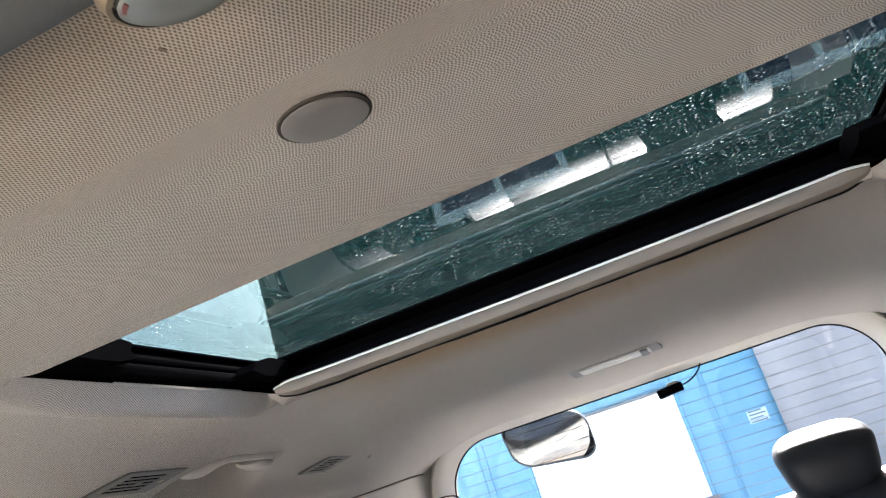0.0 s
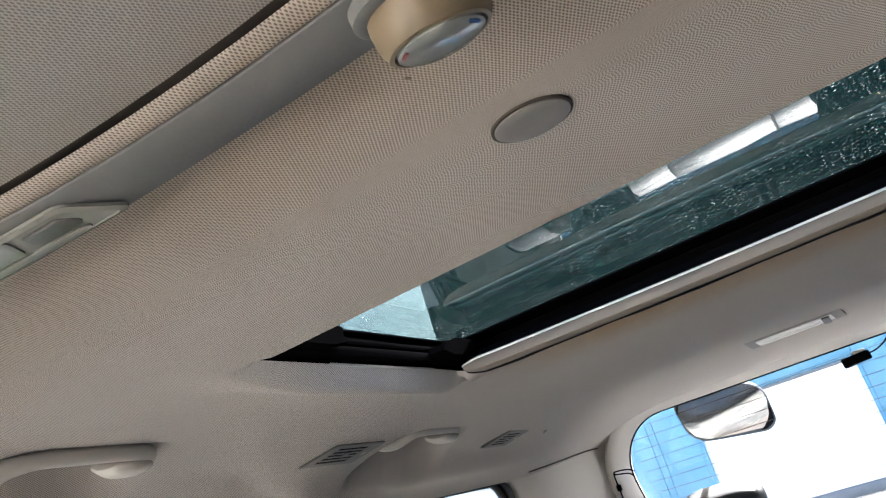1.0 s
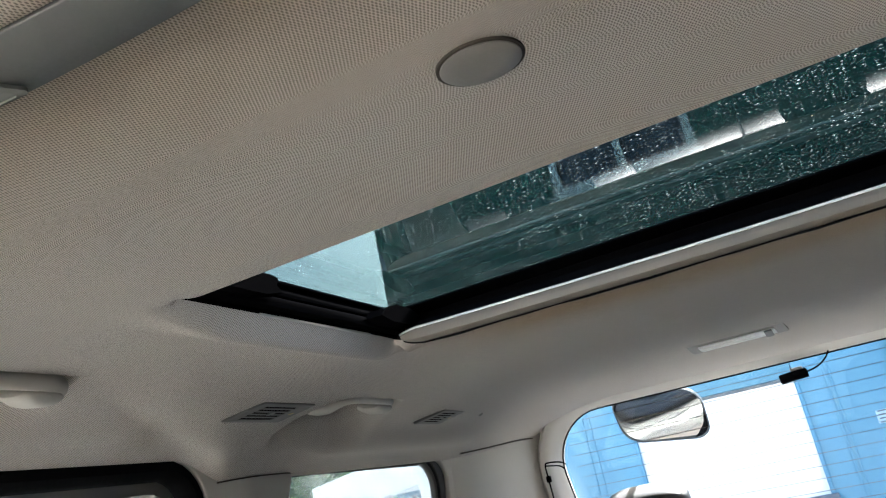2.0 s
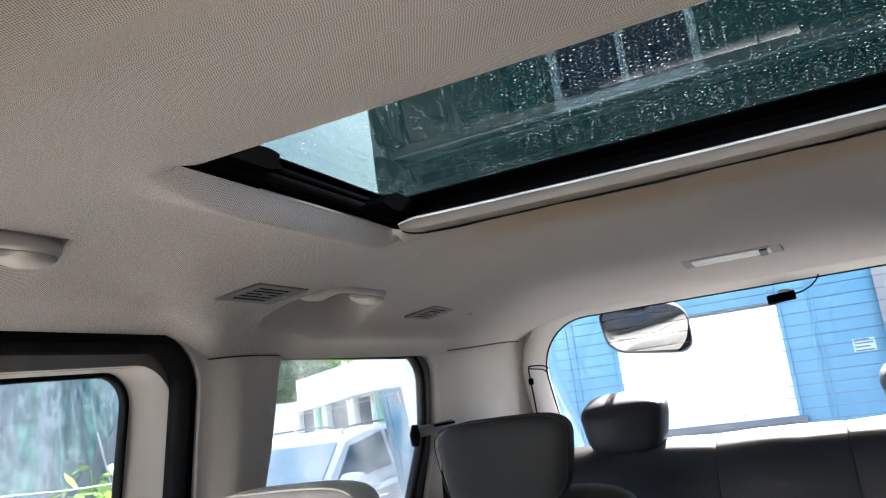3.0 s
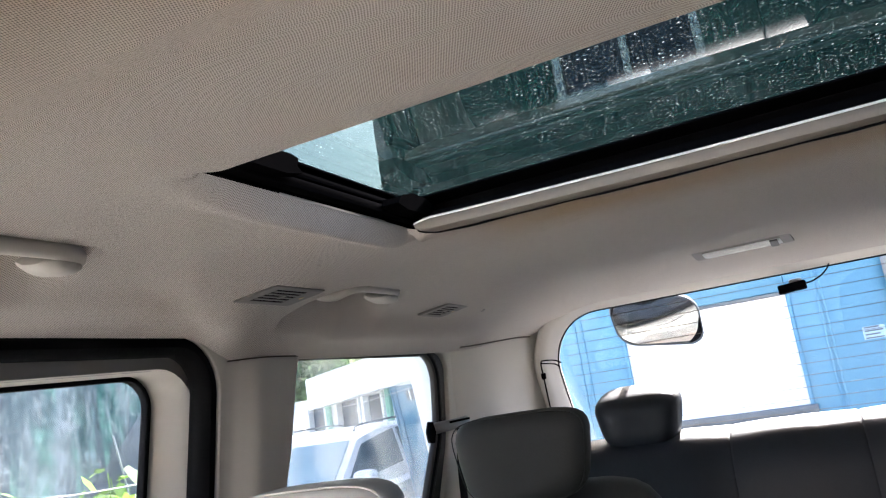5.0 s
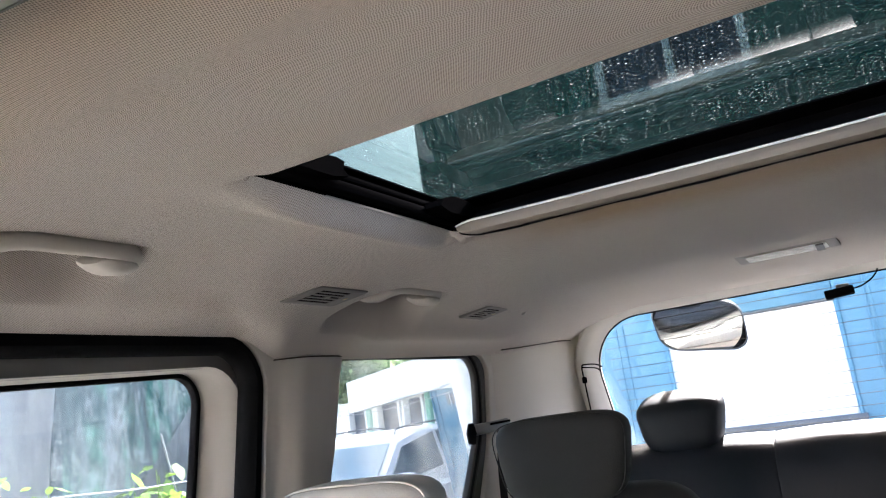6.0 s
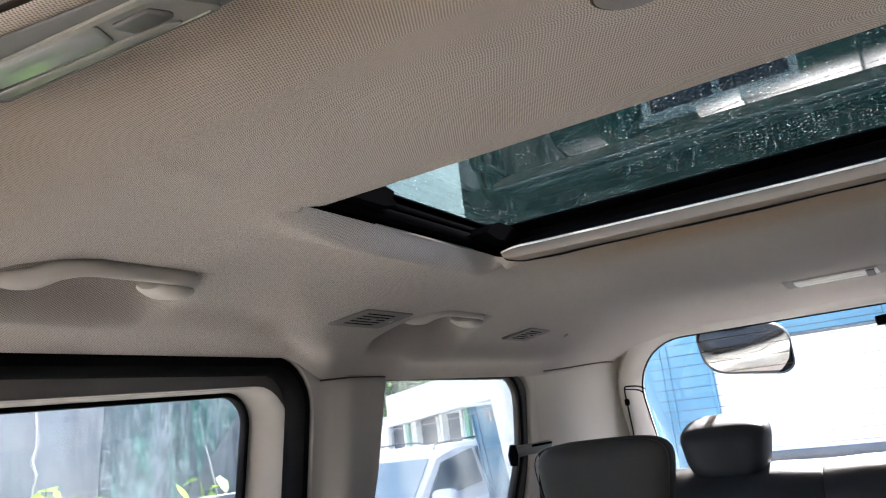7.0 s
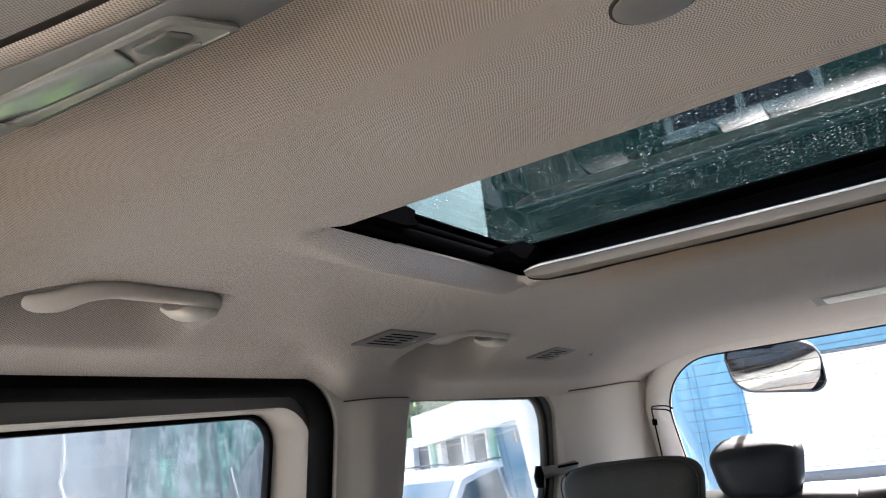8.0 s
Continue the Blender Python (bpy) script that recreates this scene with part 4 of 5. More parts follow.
part("groove", sweep(on_lamp(outline, 0.0), 0.0012, 0.0012, 5, True), SEAM, lamp, "dark joint round the bezel")
part("switch", loft([on_lamp(rounded([(0.066, 0.3), (0.084, 0.3), (0.086, 0.7), (0.068, 0.7)], 0.01, 3), d) for d in (0.006, 0.0100)]), SWITCH, lamp, "small dark grey switch")


# ---- seats ----
def cushion(x0, x1, y0, y1, z0, z1, taper=1.0, lean=0.0, power=3.2, rows=14, sides=40, square=4.5):
    """A stuffed rounded block; taper: how wide its foot is against its top; lean: how far its top lies back."""
    rings = []
    for i in range(rows + 1):
        a = -math.pi / 2 + math.pi * i / rows
        zz, inset = math.copysign(abs(math.sin(a)) ** (2 / power), a), max(0.02, abs(math.cos(a)) ** (2 / power))
        f = (zz + 1) / 2
        wide = (x1 - x0) / 2 * (taper + (1 - taper) * f)
        ring = []
        for k in range(sides):
            b = 2 * math.pi * k / sides
            cx, cy = math.cos(b), math.sin(b)
            ring.append(((x0 + x1) / 2 + math.copysign(abs(cx) ** (2 / square), cx) * wide * (inset if square < 6 else max(0.97, inset)),
                         (y0 + y1) / 2 + math.copysign(abs(cy) ** (2 / 2.6), cy) * (y1 - y0) / 2 * inset + lean * (f - 0.5), z0 + (z1 - z0) * f))
        rings.append(ring)
    return loft(rings)


def headrest(x, y, top, wide, tall, deep, label, leather=LEATHER, taper=0.74, power=4.2, slope=0.0):
    h = thing("headrest", label, "headrest", "headrests", at=(x, y, top - tall))
    pad = cushion(x - wide / 2, x + wide / 2, y - deep / 2, y + deep / 2, top - tall, top, taper, 0.015, power, 24 if slope else 14)
    for v in pad.verts:      # a crown that falls away towards the face
        v.co.z -= slope * max(0.0, y + deep * 0.35 - v.co.y) * clamp((v.co.z - top + tall * 0.5) / (tall * 0.5))
    part("pad", pad, leather, h)
    # piping along the face's edge
    line = []
    for k in range(48):
        b = 2 * math.pi * k / 48
        cx, cz = math.cos(b), math.sin(b)
        f = (math.copysign(abs(cz) ** (2 / power), cz) + 1) / 2
        w = wide / 2 * (taper + (1 - taper) * f)
        line.append((x + math.copysign(abs(cx) ** (2 / 4.5), cx) * w * 0.985, y - deep * 0.28, top - tall + 0.003 + (tall - 0.006 - slope * deep * 0.63) * f))
    if not slope:
        part("piping", sweep(line, 0.0013, 0.0013, 6, True, (0, 1, 0)), PIPING if leather is not LEATHER else LEATHER, h, "stitched piping")
    for s in (-1, 1):
        part("post", sweep([(x + s * 0.055, y, top - tall - 0.06), (x + s * 0.055, y, top - tall + 0.03)], 0.006, None, 8, up=(0, 1, 0)), STEEL, h, "steel post")
    return h


def seat(x, y, wide, shoulder, label):
    s = thing("van_seat", label, "seat", "passenger seats", at=(x, y - 0.25, 0))
    part("backrest", cushion(x - wide / 2, x + wide / 2, y - 0.05, y + 0.08, 0.30, shoulder, 1.05, 0.10, 5.0), LEATHER, s)
    part("seat_cushion", cushion(x - wide / 2, x + wide / 2, y - 0.50, y + 0.02, 0.26, 0.42, 1.0, 0.0, 4.0), LEATHER, s)
    part("seat_base", box(x - wide * 0.4, x + wide * 0.4, y - 0.42, y, 0.0, 0.28, 0.02), BLACK, s, "black steel base")
    return s


seat(-0.43, 2.01, 0.46, 0.874, "grey leather van seat in the third row")
headrest(-0.452, 1.97, 1.030, 0.305, 0.175, 0.10, "wide dark grey leather headrest on the third-row seat", taper=0.80)
seat(-0.50, 1.36, 0.46, 0.84, "grey leather van seat in the second row")
headrest(-0.487, 1.31, 0.996, 0.26, 0.16, 0.10, "pale beige leather headrest on the second-row seat", LEATHER_PALE)
seat(0.45, 2.01, 0.46, 0.84, "grey leather van seat across the aisle")

bench = thing("rear_bench", "grey leather rear bench with stitched seams, sunlit along its top", "bench seat", at=(0, 2.45, 0))
crown = smooth_path([(2.47, 0.30, 0), (2.545, 0.70, 0), (2.566, 0.80, 0), (2.590, 0.848, 0), (2.630, 0.880, 0), (2.690, 0.895, 0), (2.755, 0.888, 0), (2.795, 0.855, 0), (2.81, 0.80, 0), (2.80, 0.30, 0)], 5)
for x0, x1 in ((-0.70, -0.138), (-0.138, 0.170), (0.170, 0.70)):
    rings = []
    for x, inset in ((x0, 0.004), (x0 + 0.002, 0.0015), (x0 + 0.006, 0.0), (x0 + 0.10, -0.004), ((x0 + x1) / 2, -0.006), (x1 - 0.10, -0.004), (x1 - 0.006, 0.0), (x1 - 0.002, 0.0015), (x1, 0.004)):
        rings.append([(x, 2.65 + (p.x - 2.65) * (1 - inset * 4), p.y - inset * 0.8 + 0.0015 * math.sin(x * 31 + p.x * 20)) for p in crown])
    part("backrest", loft(rings), BENCH_LEATHER, bench)
part("seat_cushion", cushion(-0.70, 0.70, 2.12, 2.62, 0.24, 0.42, 1.0, 0.0, 4.0), LEATHER, bench)
part("seat_base", box(-0.6, 0.6, 2.2, 2.7, 0.0, 0.28, 0.02), BLACK, bench, "black steel base")
headrest(-0.368, 2.675, 1.040, 0.262, 0.178, 0.135, "grey leather headrest on the rear bench, its top in the sun", BENCH_LEATHER, 0.76, 3.4, 0.38)
headrest(0.385, 2.675, 1.040, 0.262, 0.178, 0.135, "grey leather headrest on the rear bench, its top in the sun", BENCH_LEATHER, 0.76, 3.4, 0.38)

# ---- seat belt, wire, dash camera, mirror ----
for s in (-1, 1):
    belt = thing("seat_belt", "black seat belt hanging from its guide on the corner pillar", "seat belt", "seat belts", at=(s * 0.78, 2.40, 0.3))
    guide = sweep(smooth_path([(s * 0.802, 2.240, 1.004), (s * 0.788, 2.262, 1.010), (s * 0.778, 2.33, 1.011), (s * 0.778, 2.40, 1.012), (s * 0.792, 2.455, 1.013)], 5),
                  [0.006] + [0.012] * 19 + [0.009], [0.010] + [0.014] * 19 + [0.010], 12)
    part("guide", guide, SWITCH, belt, "dark grey plastic belt guide")
    part("buckle_cap", sweep([(s * 0.793, 2.236, 0.978), (s * 0.789, 2.232, 1.004), (s * 0.789, 2.236, 1.028)], [0.010, 0.014, 0.008], [0.008, 0.012, 0.006], 10, up=(0, 1, 0)), BLACK, belt, "black end cap")
    part("slot", box(min(s * 0.762, s * 0.768), max(s * 0.762, s * 0.768), 2.30, 2.42, 1.016, 1.022, 0.002), BLACK, belt, "black belt slot")
    part("strap", sweep(smooth_path([(s * 0.772, 2.375, 1.01), (s * 0.778, 2.352, 0.90), (s * 0.775, 2.335, 0.75), (s * 0.77, 2.34, 0.45)], 6), 0.022, 0.0018, 8, up=(1, 0, 0)), RUBBER, belt, "black woven strap")

wire = thing("loose_wire", "thin black wire clipped to the rear window frame", "wire", at=(-0.66, 2.9, 0.98))
part("cable", sweep(smooth_path([(-0.693, 2.90, 0.90), (-0.695, 2.892, 1.02), (-0.697, 2.888, 1.10), (-0.697, 2.886, 1.145), (-0.680, 2.882, 1.150), (-0.650, 2.890, 1.146), (-0.636, 2.905, 1.136)], 5), 0.0024, None, 6), BLACK, wire)
part("cable", sweep(smooth_path([(-0.697, 2.886, 1.143), (-0.672, 2.880, 1.139), (-0.650, 2.886, 1.134), (-0.640, 2.90, 1.122)], 5), 0.0022, None, 6), BLACK, wire)
part("clip", box(-0.703, -0.690, 2.880, 2.897, 1.092, 1.112, 0.003), BLACK, wire, "small black clip")

cam_box = thing("dash_camera", "small black camera stuck to the rear window with its cable", "dash camera", at=(0.08, 2.965, 1.24))
body = box(-0.039, 0.039, -0.014, 0.014, -0.013, 0.013, 0.004, 3)
bmesh.ops.transform(body, matrix=Matrix.Translation((0.081, 2.962, 1.241)) @ Euler((0, radians(-4), 0)).to_matrix().to_4x4(), verts=body.verts)
part("body", body, BLACK, cam_box)
part("mount", box(0.075, 0.11, 2.962, 2.992, 1.252, 1.264, 0.003), CAP, cam_box, "grey sticky mount")
part("cable", sweep(smooth_path([(0.119, 2.962, 1.246), (0.14, 2.965, 1.250), (0.165, 2.968, 1.262), (0.186, 2.97, 1.282), (0.192, 2.97, 1.30)], 5), 0.0026, None, 6), BLACK, cam_box, "thin black cable")

mirror = thing("tail_mirror", "rounded convex mirror hung outside the rear window", "mirror", at=(-0.374, 3.22, 1.2375))
mm = Matrix.Translation((-0.374, 3.22, 1.2375)) @ Euler((radians(34), 0, radians(10))).to_matrix().to_4x4()
oval = rounded([(-0.132, -0.080), (0.150, -0.124), (0.145, 0.072), (-0.152, 0.120)], [0.085, 0.045, 0.085, 0.055], 9)
scaled = lambda f, y: [(mm @ Vector((u * f, y, v * f)))[:] for u, v in oval]
part("housing", loft([scaled(1.0, -0.004), scaled(1.0, 0.010), scaled(0.86, 0.03), scaled(0.5, 0.05)]), BLACK, mirror, "black housing")
part("rim", loft([scaled(0.985, -0.012), scaled(1.012, -0.012), scaled(1.022, 0.004), scaled(0.985, 0.004)], closed=True), GREY_BAR, mirror, "dark grey plastic rim")
part("glass", loft([[(mm @ Vector((u * f, -0.016 + 0.55 * f * f * (u * u + v * v), v * f)))[:] for u, v in oval] for f in (0.99, 0.93, 0.85, 0.74, 0.6, 0.45, 0.3, 0.15, 0.04)]), MIRROR, mirror, "convex mirror glass")
part("arm", sweep(smooth_path([(-0.36, 3.27, 1.245), (-0.36, 3.27, 1.32), (-0.36, 3.20, 1.385), (-0.36, 3.04, 1.40)], 5), 0.012, None, 8), BLACK, mirror, "black bracket")

# ---- outside: the yard behind the van ----
G = -0.55
bm = bmesh.new()
for q in ((-1500, -1500), (1500, -1500), (1500, 1500), (-1500, 1500)):
    bm.verts.new((*q, G))
bm.faces.new(bm.verts)
solid("ground", bm, CONCRETE, "pale worn concrete yard", "ground", "structure")

# added reflector, never in view: throws sunlight through the windscreen and cab window
solid("wall_bounce", box(-12.0, 0.0, -4.4, -4.2, G, 3.4, 0.02), PALE_WALL, "unseen pale wall ahead of the van, added to bounce sunlight in", "wall", "structure")

box_y = 6.0
blue = thing("blue_container", "blue painted steel container with a white loading door", "container", at=(0, box_y, G))
part("wall", box(-2.25, -1.13, box_y, box_y + 2.4, G, 2.0, 0.01), BLUE_STEEL, blue, "blue steel side with pressed ribs")
part("wall", box(-0.035, 0.55, box_y, box_y + 2.4, G, 2.0, 0.01), BLUE_STEEL, blue)
part("lintel", box(-1.13, -0.035, box_y + 0.005, box_y + 2.4, 1.43, 2.0, 0.01), BLUE_STEEL, blue, "blue lintel")
part("door", box(-1.13, -0.035, box_y + 0.03, box_y + 0.10, -0.06, 1.43, 0.006), WHITE_BOARD, blue, "white loading door")
part("sill", box(-1.13, -0.035, box_y + 0.002, box_y + 2.4, G, -0.06, 0.01), BLUE_STEEL, blue, "blue sill under the door")
part("seal", box(-1.13, -0.035, box_y + 0.015, box_y + 0.03, 1.41, 1.428), GREY_BAR, blue, "grey strip over the door")
for x in (-2.03, -1.98, -1.47, -1.42, 0.14, 0.17):
    part("rib", box(x - 0.008, x + 0.008, box_y - 0.008, box_y, G, 1.99, 0.003), BLUE_STEEL, blue)
for x in (-1.135, -0.03):
    part("door_post", box(x - 0.012, x + 0.012, box_y - 0.014, box_y + 0.02, G, 1.46, 0.004), BLUE_STEEL, blue)
bar = part("crossbar", box(-1.3, 0.0, box_y - 0.06, box_y - 0.015, 0.635, 0.70, 0.006), GREY_BAR, blue, "dark grey steel crossbar")
for x in (-0.75, -0.1):
    part("bolt", sweep([(x, box_y - 0.055, 0.668), (x, box_y - 0.07, 0.668)], [0.014, 0.011], None, 8), GREY_BAR, bar)
tag = part("notice", box(0.345, 0.47, box_y - 0.004, box_y - 0.0005, 1.04, 1.12), BLUE_PALE, blue, "small faded notice with unreadable lines")
for k in range(4):
    part("text_line", box(0.355, 0.46 - 0.02 * (k % 2), box_y - 0.0065, box_y - 0.004, 1.043 + 0.022 * k, 1.052 + 0.022 * k), GREY_BAR, tag)
tag = part("notice", box(-1.36, -1.17, box_y - 0.022, box_y - 0.018, 0.84, 0.885), YELLOW_TAG, blue, "small yellow tag")
for k in range(6):
    part("text_bar", box(-1.345 + 0.028 * k, -1.328 + 0.028 * k, box_y - 0.025, box_y - 0.022, 0.85, 0.875), GREY_BAR, tag)

tarp = bmesh.new()
ny, nz = 30, 14
knots = [[tarp.verts.new((0.535 + 3.4 * i / ny, box_y - 0.05 + 0.02 * math.sin(i * 1.3) + 0.012 * math.sin(i * 2.9 + k * 0.6), G + 2.55 * k / nz)) for k in range(nz + 1)] for i in range(ny + 1)]
for i in range(ny):
    for k in range(nz):
        tarp.faces.new((knots[i][k], knots[i + 1][k], knots[i + 1][k + 1], knots[i][k + 1]))
grey = solid("tarpaulin", tarp, GREY_TARP, "grey creased tarpaulin hung beside the blue container", "tarpaulin")
grey.modifiers.new("thickness", "SOLIDIFY").thickness = 0.006

# ---- green house ----
house = thing("green_house", "green painted house with white window frames", "house", at=(2, 16, G))
openings = []
for z0 in (2.9, 6.78):
    for x0 in (-3.78, 2.97, 9.7):
        openings.append((x0, x0 + 3.05, z0, z0 + 1.7))
loops = [[(-8.3, G), (14.0, G), (14.0, 8.50), (-8.3, 8.50)]] + [[(a, c), (b, c), (b, d), (a, d)] for a, b, c, d in openings]
part("wall", plate(loops, 0.25, TAIL, 16.12), GREEN_WALL, house, "green painted front wall")
part("wall", box(-8.3, -8.05, 16.25, 24, G, 8.50), PLASTER, house, "white plastered side wall")
part("wall", box(13.75, 14.0, 16.25, 24, G, 8.50), PLASTER, house)
part("wall", box(-8.3, 14.0, 24, 24.2, G, 8.50), PLASTER, house)
part("roof", box(-8.7, 14.4, 15.5, 24.6, 8.50, 8.64, 0.03), ROOFING, house, "flat grey roof slab")
part("pilaster", box(-4.42, -3.95, 15.93, 15.995, G, 8.50, 0.01), PILASTER, house, "green pilaster")
part("pilaster", box(8.9, 9.3, 15.93, 15.995, G, 8.50, 0.01), PILASTER, house)
for a, b, c, d in openings:
    w = part("window", box(a + 0.02, b - 0.02, 16.13, 16.16, c + 0.02, d - 0.02), PANE_DARK, house, "dark window panes")
    for x0, x1, z0, z1 in ((a, a + 0.17, c, d), (b - 0.17, b, c, d), (a + 0.17, b - 0.17, c, c + 0.16), (a + 0.17, b - 0.17, d - 0.14, d), ((a + b) / 2 - 0.08, (a + b) / 2 + 0.08, c + 0.16, d - 0.14)):
        part("frame_bar", box(x0, x1, 15.97, 16.125, z0, z1, 0.008), WHITE_PAINT, w, "white frame bar")
    part("sill", box(a - 0.1, b + 0.1, 15.90, 16.05, c - 0.10, c, 0.01), WHITE_PAINT, w, "white sill")


# ---- the yard seen through the side windows ----
def broad_tree(x, y, height, spread, seed):
    rnd = random.Random(seed)
    t = thing("tree", "broad green tree behind the low buildings", "tree", "yard trees", at=(x, y, G))
    trunk = bmesh.new()
    sweep([(x, y, G), (x + 0.1, y, G + height * 0.25), (x, y + 0.1, G + height * 0.55), (x + 0.1, y, G + height * 0.8)], [0.22, 0.17, 0.12, 0.05], None, 8, up=(0, 1, 0), bm=trunk)
    tips = []
    for k in range(11):
        a, f = rnd.uniform(0, 6.28), rnd.uniform(0.35, 0.75)
        tip = Vector((x + math.cos(a) * spread * rnd.uniform(0.4, 0.8), y + math.sin(a) * spread * rnd.uniform(0.4, 0.8), G + height * rnd.uniform(f, 0.92)))
        sweep([(x, y, G + height * f * 0.7), ((x + tip.x) / 2, (y + tip.y) / 2, G + height * f), tip], [0.08, 0.05, 0.02], None, 6, up=(0, 1, 0), bm=trunk)
        tips.append(tip)
    part("trunk", trunk, BARK, t)
    verts, faces = [], []
    for tip in tips * 3:
        centre = tip + Vector((rnd.gauss(0, 0.5), rnd.gauss(0, 0.5), rnd.gauss(0, 0.4)))
        size = rnd.uniform(0.5, 1.0)
        for _ in range(130):
            p = centre + Vector((rnd.gauss(0, size * 0.55), rnd.gauss(0, size * 0.55), rnd.gauss(0, size * 0.42)))
            u = Vector((rnd.gauss(0, 1), rnd.gauss(0, 1), rnd.gauss(0, 0.6))).normalized()
            v = u.cross(Vector((rnd.gauss(0, 1), rnd.gauss(0, 1), rnd.gauss(0, 1)))).normalized()
            l = rnd.uniform(0.10, 0.2)
            n = len(verts)
            verts += [p - u * l, p + v * l * 0.45, p + u * l, p - v * l * 0.45]
            faces.append((n, n + 1, n + 2, n + 3))
    me = bpy.data.meshes.new("crown")
    me.from_pydata(verts, [], faces)
    part("crown", me, FOLIAGE, t, "loose crown of small green leaves")
    return t


for k, (x, y, h, s) in enumerate(((-19.8, 27.0, 4.5, 2.2), (-17.5, 29.0, 4.8, 2.4), (-22.0, 27.0, 4.1, 2.2), (-25.5, 26.0, 4.3, 2.4))):
    broad_tree(x, y, h, s, k)

# low white building with a deep fascia
low = thing("low_building", "low white building with a deep canopy and a row of windows", "building", at=(-8.37, 12.2, G))
slew = Matrix.Translation((-8.37, 12.2, 0)) @ Matrix.Rotation(math.atan2(-0.470, 0.882), 4, "Z")      # local x along the canopy, y away from the yard


def slewed(bm):
    bm.transform(slew)
    return bm


PANES = ((-0.71, -0.01), (0.43, 1.23), (1.38, 2.01))
part("wall", slewed(plate([[(-0.9, G), (6.5, G), (6.5, 1.46), (-0.9, 1.46)]] + [[(a, 0.45), (b, 0.45), (b, 1.36), (a, 1.36)] for a, b in PANES], 0.2, TAIL, 0.45)), PLASTER, low, "white front wall")
for a, b in PANES:
    w = part("window", slewed(box(a + 0.01, b - 0.01, 0.43, 0.46, 0.46, 1.35)), PANE_DARK, low, "dark window")
    for x0, x1, z0, z1 in ((a - 0.04, a + 0.03, 0.42, 1.39), (b - 0.03, b + 0.04, 0.42, 1.39), (a + 0.03, b - 0.03, 0.42, 0.49)):
        part("frame_bar", slewed(box(x0, x1, 0.31, 0.43, z0, z1, 0.005)), WHITE_PAINT, w)
for a in (0.15, 2.23):
    part("pilaster", slewed(box(a - 0.06, a + 0.06, 0.28, 0.345, G, 1.42, 0.01)), PALE_GREEN, low, "pale green pilaster")
canopy = loft([[(x, 0.0, 1.27 + 0.055 * x), (x, 0.0, 1.82 + 0.045 * x), (x, 4.0, 2.3), (x, 4.0, 1.48)] for x in (0.0, 6.5)])
part("canopy", slewed(canopy), WHITE_PAINT, low, "deep white fascia and canopy")
part("side_wall", slewed(box(-0.9, 6.5, 0.555, 3.9, G, 1.30)), PLASTER, low)

wall2 = thing("boundary_wall", "long white wall with a blue band", "wall", at=(-16, 19, G))
part("wall", box(-24.0, -13.3, 19.0, 19.2, G, 1.68, 0.01), PLASTER, wall2)
part("band", box(-16.2, -14.4, 18.98, 18.998, 0.82, 1.12), BLUE_STEEL, wall2, "pale blue painted band")
part("post", box(-14.2, -13.3, 18.6, 18.95, G, 1.42, 0.02), WHITE_PAINT, wall2, "white gate post")

LEANING = Matrix(((1, 0, -0.12, 0.15), (0, 1, 0, 0), (0, 0, 1, 0), (0, 0, 0, 1)))      # shed and pole lean away from the container


def leaning(bm):
    bm.transform(LEANING)
    return bm


shed = thing("blue_shed", "narrow blue steel shed with a small vent window", "shed", at=(-3.0, 6.7, G))
part("wall", leaning(box(-3.25, -2.86, 6.3, 7.1, G, 1.255, 0.01)), BLUE_STEEL, shed)
for x in (-3.235, -3.19):
    part("rib", leaning(box(x - 0.008, x + 0.008, 6.288, 6.298, G, 1.25, 0.003)), BLUE_STEEL, shed)
part("roof", leaning(box(-3.27, -2.84, 6.26, 7.15, 1.255, 1.275, 0.006)), WHITE_PAINT, shed, "white sheet roof")
w = part("vent_window", leaning(box(-3.10, -3.02, 6.292, 6.298, 1.12, 1.21)), PANE_DARK, shed, "small dark vent window")
part("frame_bar", leaning(box(-3.064, -3.056, 6.284, 6.292, 1.12, 1.21)), WHITE_PAINT, w)
pole = thing("utility_pole", "pale concrete utility pole with slack cables", "utility pole", at=(-2.76, 6.1, G))
part("post", leaning(sweep([(-2.80, 6.1, G), (-2.80, 6.1, 0.8), (-2.80, 6.1, 1.9)], [0.115, 0.108, 0.10], None, 14, up=(0, 1, 0))), PLASTER, pole)
for k in range(2):
    part("cable", sweep([(-2.86 - 0.42 * i, 6.02 + 0.30 * i, 1.27 - 0.05 * k - 0.018 * i + 0.004 * i * i - 0.012 * k * i) for i in range(10)], 0.004, None, 5), WHITE_STICK, pole, "slack white cable")


